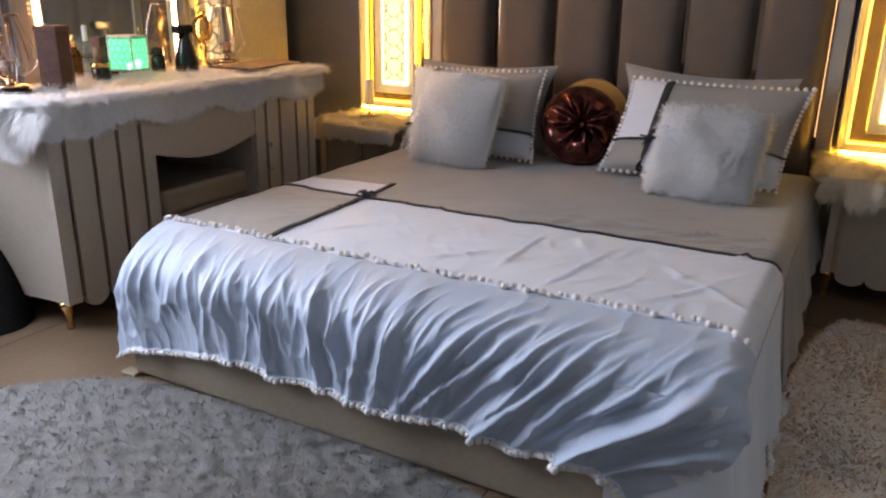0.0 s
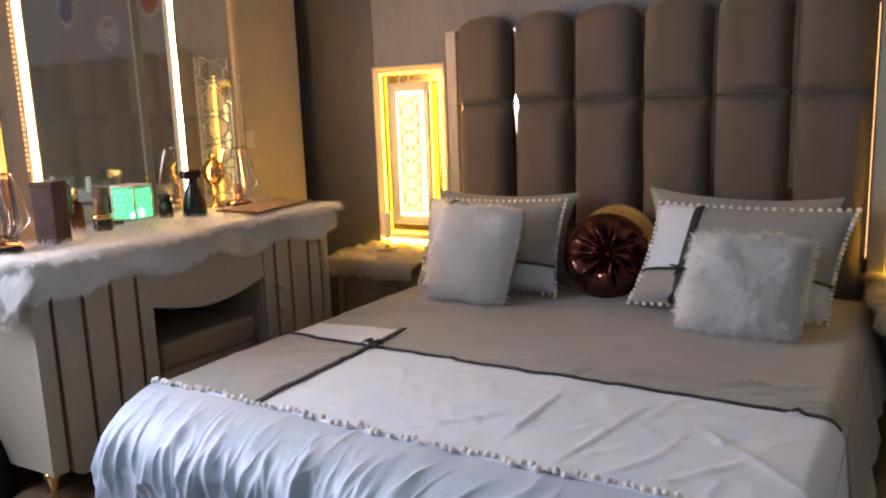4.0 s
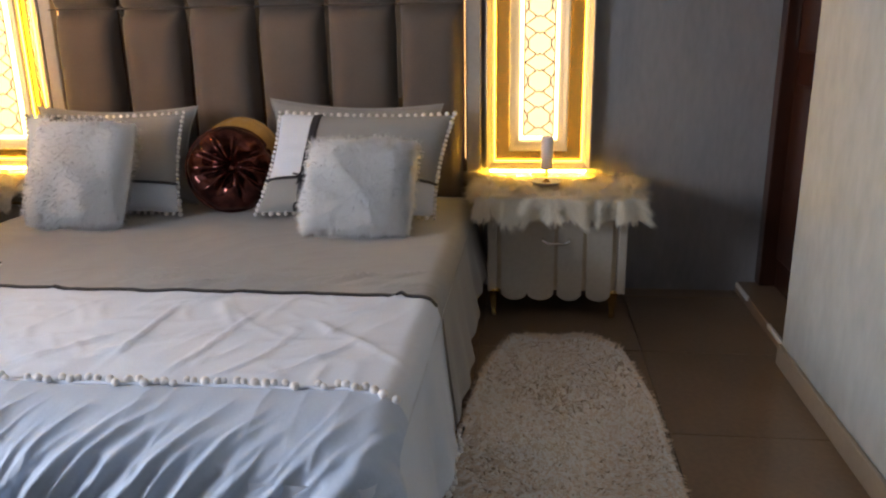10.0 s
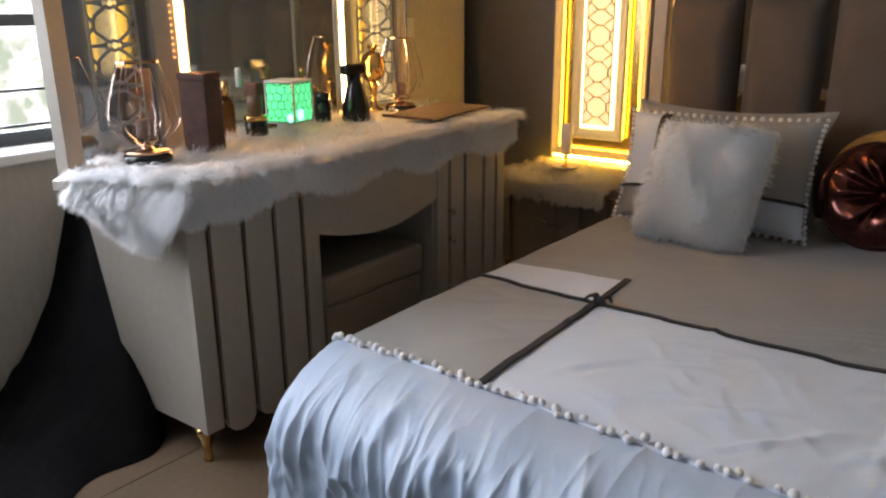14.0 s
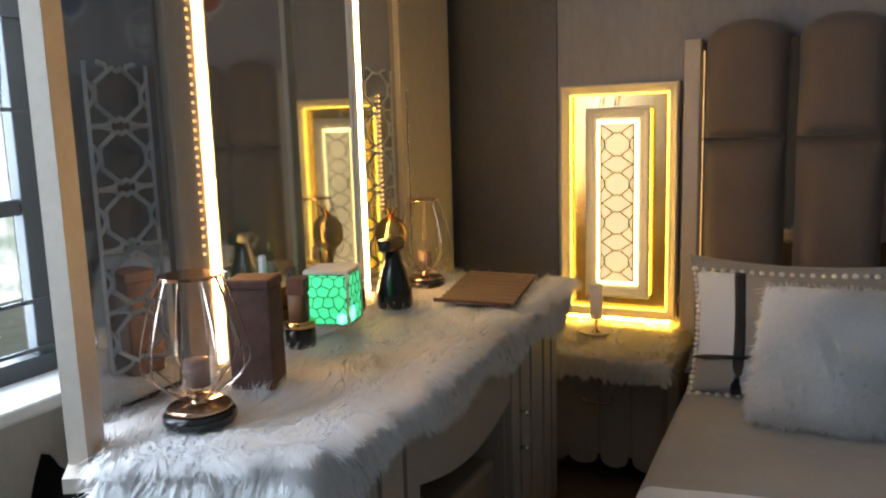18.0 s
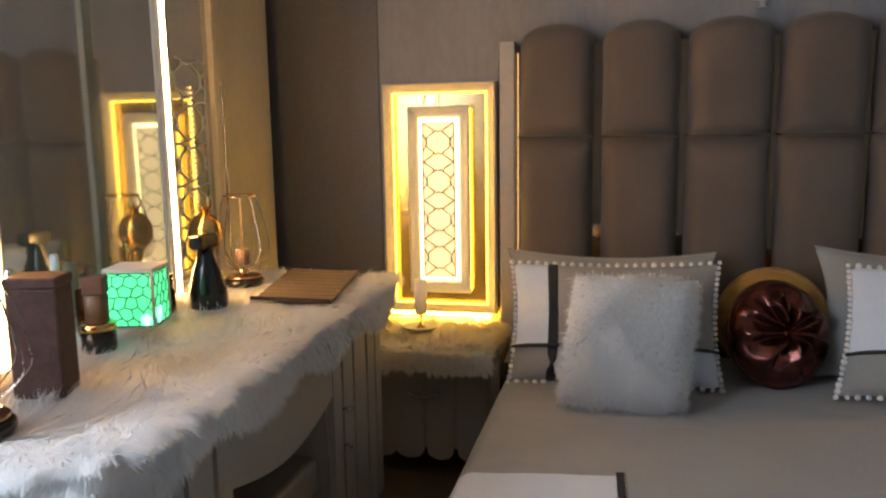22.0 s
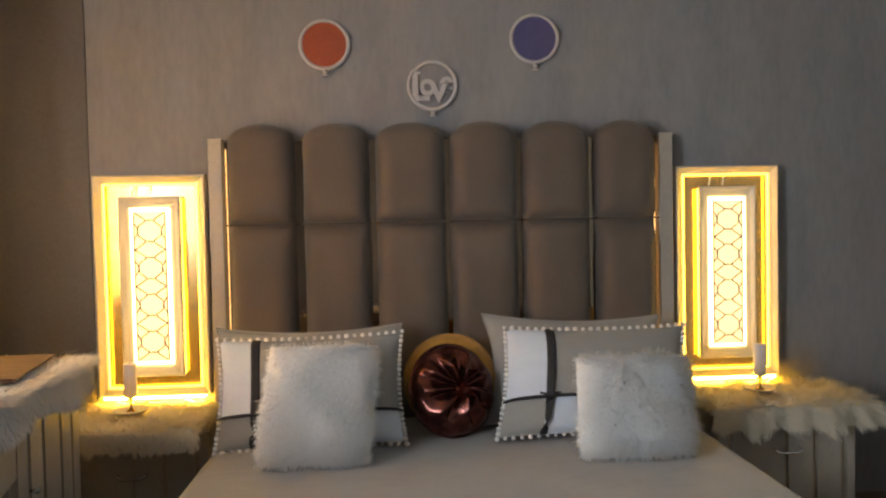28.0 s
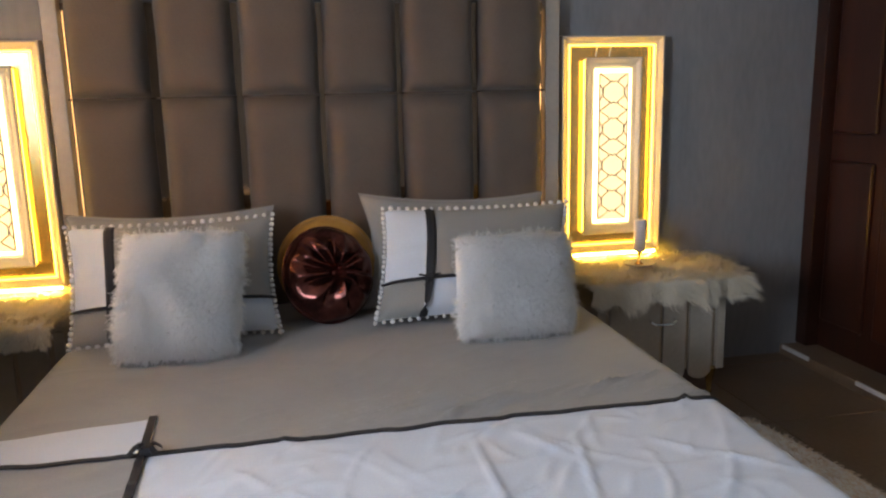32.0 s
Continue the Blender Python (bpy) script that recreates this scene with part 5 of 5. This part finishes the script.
lattice(1.768, 0.895, 1.450, 0.072, 0, unit_m, ETCHED_DIM, 0.0048, 5, along=lambda a, z: tuple(WING @ Vector((-2.7345, 1.768 + a, z))), tall=0.84)
lattice(3.01, 0.86, 1.52, 0.100, 0, unit_m, ETCHED, 0.0036, 5, along=lambda a, z: (-2.917, 3.01 + a, z), tall=0.84)

# light switches
for name, x, y, z, face in (("light_switch", -2.949, 3.235, 1.122, 1), ("light_switch", 1.019, 2.735, 1.403, -1)):
    sw = thing(name, (x, y, z), "white plastic light switch on the wall", "light switch", "light switches")
    xx = sorted((x, x + face * 0.012))
    part("plate", box(xx[0], xx[1], y - 0.043, y + 0.043, z - 0.043, z + 0.043, 0.003), WHITE_PLASTIC, sw)
    xx = sorted((x + face * 0.0125, x + face * 0.018))
    part("rocker", box(xx[0], xx[1], y - 0.014, y + 0.014, z - 0.022, z + 0.022, 0.002), WHITE_PLASTIC, sw)


# ---- things on the dresser ----
def wire_lantern(x, y, z, h, r, label):
    """Cage of bent wires round a clear glass cup on a dark base."""
    p = thing("wire_lantern", (x, y, z), label, "lantern", "wire lanterns on the dresser")
    part("base", lathe([(0.058, 0.0), (0.063, 0.006), (0.063, 0.018), (0.056, 0.024)], x, y, z, 36), BLACK_GLOSS, p, "round glossy dark base", True)
    part("base_dish", lathe([(0.050, 0.0242), (0.057, 0.028), (0.052, 0.033), (0.020, 0.036), (0.012, 0.042), (0.018, 0.050)], x, y, z, 36), ROSE_GOLD, p, "copper dish on the base", True)

    def prof(k):
        return r * (0.30 + 0.70 * math.sin(k / 0.30 * math.pi / 2)) if k < 0.30 else r * (1 - 0.45 * ((k - 0.30) / 0.70) ** 1.5)
    for i in range(10):
        a = 2 * math.pi * i / 10 + 0.2
        part("wire", sweep([(x + prof(k / 24) * math.cos(a), y + prof(k / 24) * math.sin(a), z + 0.048 + (h - 0.053) * k / 24) for k in range(25)], 0.0015, 6), PALE_WIRE, p)
    rt = prof(1.0)
    part("rim", lathe([(rt - 0.002, h - 0.008), (rt + 0.002, h - 0.008), (rt + 0.002, h - 0.002), (rt - 0.002, h - 0.002)], x, y, z, 32), ROSE_GOLD, p, "thin rose gold rim")
    part("glass_cup", lathe([(0.020, 0.054), (0.036, 0.060), (0.041, 0.12), (0.040, 0.160), (0.0385, 0.160), (0.0395, 0.12), (0.034, 0.064), (0.004, 0.058)], x, y, z, 28), CLEAR, p, "tall clear glass cylinder", True)
    part("candle", lathe([(0.022, 0.066), (0.022, 0.112), (0.004, 0.114)], x, y, z, 20), DARK_WAX, p, "rosy brown candle", True)
    return p


wire_lantern(-2.556, 1.722, 0.822, 0.265, 0.092, "rose gold wire lantern on a black base, at the dresser end")
wire_lantern(-2.715, 2.925, 0.818, 0.285, 0.088, "rose gold wire lantern beside the woven mat")

bag = thing("gift_box", (-2.580, 1.922, 0.822), "tall brown card box with a folded top", "box")
part("body", turn_bm(box(-0.044, 0.044, -0.038, 0.038, 0.0, 0.200, 0.004), pose(-2.585, 1.922, 0.822, 0, 0, 18)), BROWN_BOX, bag)
part("lid", turn_bm(box(-0.046, 0.046, -0.040, 0.040, 0.200, 0.220, 0.004), pose(-2.585, 1.922, 0.822, 0, 0, 18)), BROWN_BOX, bag)


def bottle(x, y, z, r, h, mat, cap, label, square=False, neck=0.4):
    p = thing("perfume_bottle", (x, y, z), label, "bottle", "perfume bottles on the dresser")
    if square:
        part("flask", box(x - r, x + r, y - r, y + r, z, z + h * 0.68, 0.004), mat, p)
    else:
        part("flask", lathe([(r * 0.9, 0), (r, 0.004), (r, h * 0.55), (r * 0.75, h * 0.66), (r * neck, h * 0.70)], x, y, z, 22), mat, p, smooth=True)
    part("cap", lathe([(r * neck * 1.1, h * 0.70), (r * neck * 1.1, h * 0.97), (r * neck * 0.8, h)], x, y, z, 18), cap, p, smooth=True)
    return p


bottle(-2.720, 2.105, 0.822, 0.024, 0.175, AMBER_GLASS, GOLD, "amber glass perfume bottle with a gold cap")
tower = thing("perfume_bottle", (-2.664, 2.172, 0.826), "stepped perfume bottle with dark base and amber neck", "bottle", "perfume bottles on the dresser")
part("base", lathe([(0.034, 0.0), (0.036, 0.004), (0.036, 0.040), (0.033, 0.046)], -2.664, 2.172, 0.826, 26), BLACK_GLOSS, tower, "dark glass base", True)
part("collar", lathe([(0.036, 0.046), (0.038, 0.050), (0.038, 0.060), (0.034, 0.064)], -2.664, 2.172, 0.826, 26), GOLD, tower, "gold collar", True)
part("neck", lathe([(0.024, 0.064), (0.025, 0.122), (0.020, 0.126)], -2.664, 2.172, 0.826, 24), MAT_WOOD, tower, "amber neck", True)
part("cap", turn_bm(box(-0.022, 0.022, -0.022, 0.022, 0.126, 0.164, 0.003), pose(-2.664, 2.172, 0.826, 0, 0, 20)), BROWN_BOX, tower)
bottle(-2.775, 2.060, 0.822, 0.022, 0.200, CLEAR, CHROME, "clear perfume bottle with a chrome cap", True)
bottle(-2.800, 2.220, 0.822, 0.022, 0.205, CLEAR, WHITE_PLASTIC, "slim clear bottle with a white cap")
bottle(-2.775, 2.300, 0.822, 0.026, 0.165, AMBER_GLASS, BROWN_BOX, "amber bottle beside the glowing cube", True)
bottle(-2.735, 2.525, 0.822, 0.030, 0.105, BLACK_GLOSS, BLACK_GLOSS, "low black jar behind the spray bottle", False, 0.8)
bottle(-2.830, 2.520, 0.822, 0.020, 0.190, CREAM, GOLD, "slim cream bottle by the mirror")

spray = thing("spray_bottle", (-2.655, 2.612, 0.822), "black spray bottle with a trigger head", "bottle")
part("flask", lathe([(0.048, 0), (0.052, 0.006), (0.049, 0.050), (0.036, 0.105), (0.022, 0.142), (0.018, 0.165)], -2.655, 2.612, 0.822, 24), BLACK_GLOSS, spray, smooth=True)
part("spray_head", box(-2.674, -2.636, 2.555, 2.652, 0.984, 1.022, 0.010), BLACK_GLOSS, spray)
part("trigger", sweep([(-2.655, 2.584, 0.990), (-2.655, 2.572, 0.970), (-2.655, 2.574, 0.945)], 0.004, 6), BLACK_GLOSS, spray)
part("nozzle", sweep([(-2.655, 2.579, 1.000), (-2.655, 2.557, 0.996)], 0.005, 8), BLACK_GLOSS, spray)

pine = thing("gold_ornament", (-2.800, 2.862, 0.822), "gold pineapple ornament with a textured body on a stem", "ornament")
bm = bmesh.new()
bmesh.ops.create_uvsphere(bm, u_segments=36, v_segments=28, radius=1.0)
for v in bm.verts:
    a, zz = math.atan2(v.co.y, v.co.x), v.co.z
    k = 1 + 0.06 * math.sin(8 * a + 14 * zz) * math.sin(8 * a - 14 * zz)
    v.co = Vector((-2.800 + v.co.x * 0.050 * k, 2.862 + v.co.y * 0.050 * k, 0.990 + zz * 0.062))
part("body", bm, GOLD, pine, smooth=True)
part("stem", lathe([(0.036, 0.0), (0.038, 0.006), (0.014, 0.016), (0.010, 0.050), (0.016, 0.090), (0.024, 0.112)], -2.800, 2.862, 0.822, 24), GOLD, pine, "turned gold stem", True)
for i in range(9):
    a = i * 2.4
    part("leaf", sweep([(-2.800, 2.862, 1.040), (-2.800 + 0.014 * math.cos(a), 2.862 + 0.014 * math.sin(a), 1.060), (-2.800 + 0.026 * math.cos(a), 2.862 + 0.026 * math.sin(a), 1.085 - 0.002 * i)], [0.007, 0.006, 0.001], 5, flat=0.4), GOLD, pine)

cube = thing("cube_lamp", (-2.648, 2.308, 0.846), "small glowing green cube lamp with cracked-tile pattern", "lamp")
CM = pose(-2.656, 2.306, 0.852, 0, 0, 14) @ Matrix.Diagonal((0.91, 0.91, 0.96, 1.0))
part("shade", turn_bm(box(-0.058, 0.058, -0.056, 0.056, 0.006, 0.134, 0.002), CM), CUBE_GREEN, cube, "translucent green glowing sides")
part("top_plate", turn_bm(box(-0.062, 0.062, -0.060, 0.060, 0.135, 0.144, 0.002), CM), CREAM_FRAME, cube)
part("base_plate", turn_bm(box(-0.061, 0.061, -0.059, 0.059, 0.0, 0.006, 0.002), CM), WHITE_PLASTIC, cube)
for sx in (-1, 1):
    for sy in (-1, 1):
        part("edge_bar", turn_bm(box(sx * 0.059 - 0.003, sx * 0.059 + 0.003, sy * 0.057 - 0.003, sy * 0.057 + 0.003, 0.006, 0.135), CM), CREAM_FRAME, cube)
part("bulb_glow", turn_bm(lathe([(0.010, 0.0), (0.020, 0.001), (0.004, 0.002)], 0, 0, 0, 14), CM @ pose(0.0585, -0.02, 0.030, 0, 90)), CUBE_SPOT, cube)
for f in range(2):
    face = (lambda a, z: (a, -0.0570, z)) if f == 0 else (lambda a, z: (0.0592, a, z))
    lines = bmesh.new()

    def corner(i, j, side):
        """One corner of an uneven honeycomb."""
        a, z = -0.07 + 0.030 * (i + 0.5 * (j % 2)), 0.010 + 0.026 * j + (0.0085 if side else -0.0085)
        return (max(-0.056, min(0.056, a + 0.010 * n3(i * 1.7, j * 2.3, side + 5 * f))), max(0.007, min(0.133, z + 0.009 * n3(i * 2.1, j * 1.3, 9 + side + 5 * f))))
    for j in range(-1, 8):
        for i in range(-1, 7):
            lo, hi = corner(i, j, 0), corner(i, j, 1)
            joins = [(lo, hi)] + [(hi, corner(i + (j % 2) - 1 + d, j + 1, 0)) for d in (0, 1)]
            for p, q in joins:
                if all(abs(e[0]) < 0.0565 and 0.006 < e[1] < 0.134 for e in (p, q)):
                    sweep([CM @ Vector(face(*p)), CM @ Vector(face(*q))], 0.0013, 4, bm=lines)
    part("crack_pattern", lines, STEEL, cube, "dark cracked-tile lines", kind="stuff")
part("bulb_glow", turn_bm(lathe([(0.006, 0.0), (0.014, 0.001), (0.004, 0.002)], 0, 0, 0, 14), CM @ pose(0.040, -0.0565, 0.022, 90, 0, 0)), CUBE_SPOT, cube)

mat_ = thing("woven_mat", (-2.46, 2.85, 0.82), "brown slatted table mat lying on the fur", "table mat")
for i in range(9):
    y0 = 2.630 + i * 0.047
    part("slat", box(-2.528 - 0.010 * i, -2.308 - 0.0085 * i, y0, y0 + 0.044, 0.845, 0.851, 0.002), MAT_WOOD, mat_)
part("binding", box(-2.540, -2.312, 2.624, 2.629, 0.843, 0.853, 0.001), BROWN_BOX, mat_)

# ---- rugs ----
def rug_edge(a, cx, cy, hx, hy, p, wave):
    c, s = math.cos(a), math.sin(a)
    r = (abs(c) ** p + abs(s) ** p) ** (-1 / p)
    r *= 1 + wave * n3(c * 3, s * 3, hx)
    return cx + hx * r * c, cy + hy * r * s


def rug(name, label, cx, cy, hx, hy, p, wave, n, mat, skin, length, width, thick):
    t = thing(name, (cx, cy, 0), label, "rug")
    bm = bmesh.new()
    loop = [rug_edge(2 * math.pi * i / 120, cx, cy, hx, hy, p, wave) for i in range(120)]
    lo, hi = [bm.verts.new((x, y, 0.001)) for x, y in loop], [bm.verts.new((x, y, thick)) for x, y in loop]
    bm.faces.new(hi)
    bm.faces.new(lo[::-1])
    for i in range(120):
        bm.faces.new((lo[i], lo[(i + 1) % 120], hi[(i + 1) % 120], hi[i]))
    part("backing", bm, skin, t)
    a, q = rng.uniform(0, 2 * np.pi, n), np.sqrt(rng.uniform(0, 1, n))
    ex = np.array([rug_edge(b, cx, cy, hx, hy, p, wave) for b in a])
    x, y = cx + (ex[:, 0] - cx) * q, cy + (ex[:, 1] - cy) * q
    pts = np.stack([x, y, np.full(n, thick)], 1)
    shag = mat is GREY_FUR
    comb = np.stack([0.8 * np.sin(x * 61 + 2.5 * np.sin(y * 43)) + 0.6 * np.cos(a) * (q > 0.96), 0.8 * np.cos(y * 67 + 2.5 * np.sin(x * 47)) + 0.6 * np.sin(a) * (q > 0.96), 0 * x], 1)
    if not shag:
        comb = np.stack([0.25 * np.sin(x * 9 + 2 * np.sin(y * 5)) + 0.9 * np.cos(a) * (q > 0.95), -0.55 + 0.18 * np.cos(y * 11 + 2 * np.sin(x * 7)) + 0.9 * np.sin(a) * (q > 0.95), 0 * x], 1)
    fur("fur", pts, np.tile((0, 0, 1.0), (n, 1)), comb, length, width, mat, t, "shaggy pile" if shag else "combed soft pile", 0.55 if shag else 0.26, 0.30 if shag else 0.08, 0.34 if shag else 0.14, 0.34 if shag else 0.30)
    return t


rug("shaggy_rug", "large grey shaggy rug with rounded corners at the bed foot", -1.18, 0.55, 1.08, 1.01, 3.4, 0.015, 110000, GREY_FUR, GREY_SKIN, 0.024, 0.0012, 0.014)
rug("sheepskin_rug", "long white sheepskin rug beside the bed", 0.245, 2.20, 0.295, 0.985, 3.6, 0.07, 30000, SHEEP_FUR, FUR_SKIN, 0.024, 0.0017, 0.012)

# black uneven heap in the corner by the window, rising towards the dresser
heap = thing("black_heap", (-2.72, 1.40, 0), "black uneven heap on the floor under the window", "cloth")


def heap_at(u, v):
    y = 1.13 + 0.56 * u
    edge = -2.455 + 0.04 * math.sin(u * 9) - 0.15 * u * u
    x = -2.945 + (edge + 2.945) * v
    h = 0.05 + 0.16 * u + 0.50 * u ** 3.5
    return (x, y, 0.002 + h * (1 - v ** 2.2) * (0.25 + 0.75 * min(1, u * 6)) + (0.035 * n3(u * 6, v * 9, 1) + 0.015 * n3(u * 15, v * 15, 4)) * (1 - v))


part("folds", sheet(heap_at, 64, 28), BLACK_MATTE, heap, smooth=True)

# ---- floor tiles ----
tile_bm = box(-0.2985, 0.2985, -0.2985, 0.2985, -0.006, 0.0, 0.0015, 1)
tile_me = bpy.data.meshes.new("tile")
tile_bm.to_mesh(tile_me)
tile_bm.free()
tile_me.materials.append(TILE)
for i in range(8):
    for j in range(10):
        ob = new("tile", tile_me)
        ob.parent = floor
        ob.location = (X0 - 0.1 + 0.3 + i * 0.6, -1.41 + j * 0.6, 0)
        if j == 9:
            ob.location.y, ob.scale.y = 3.754, 0.2
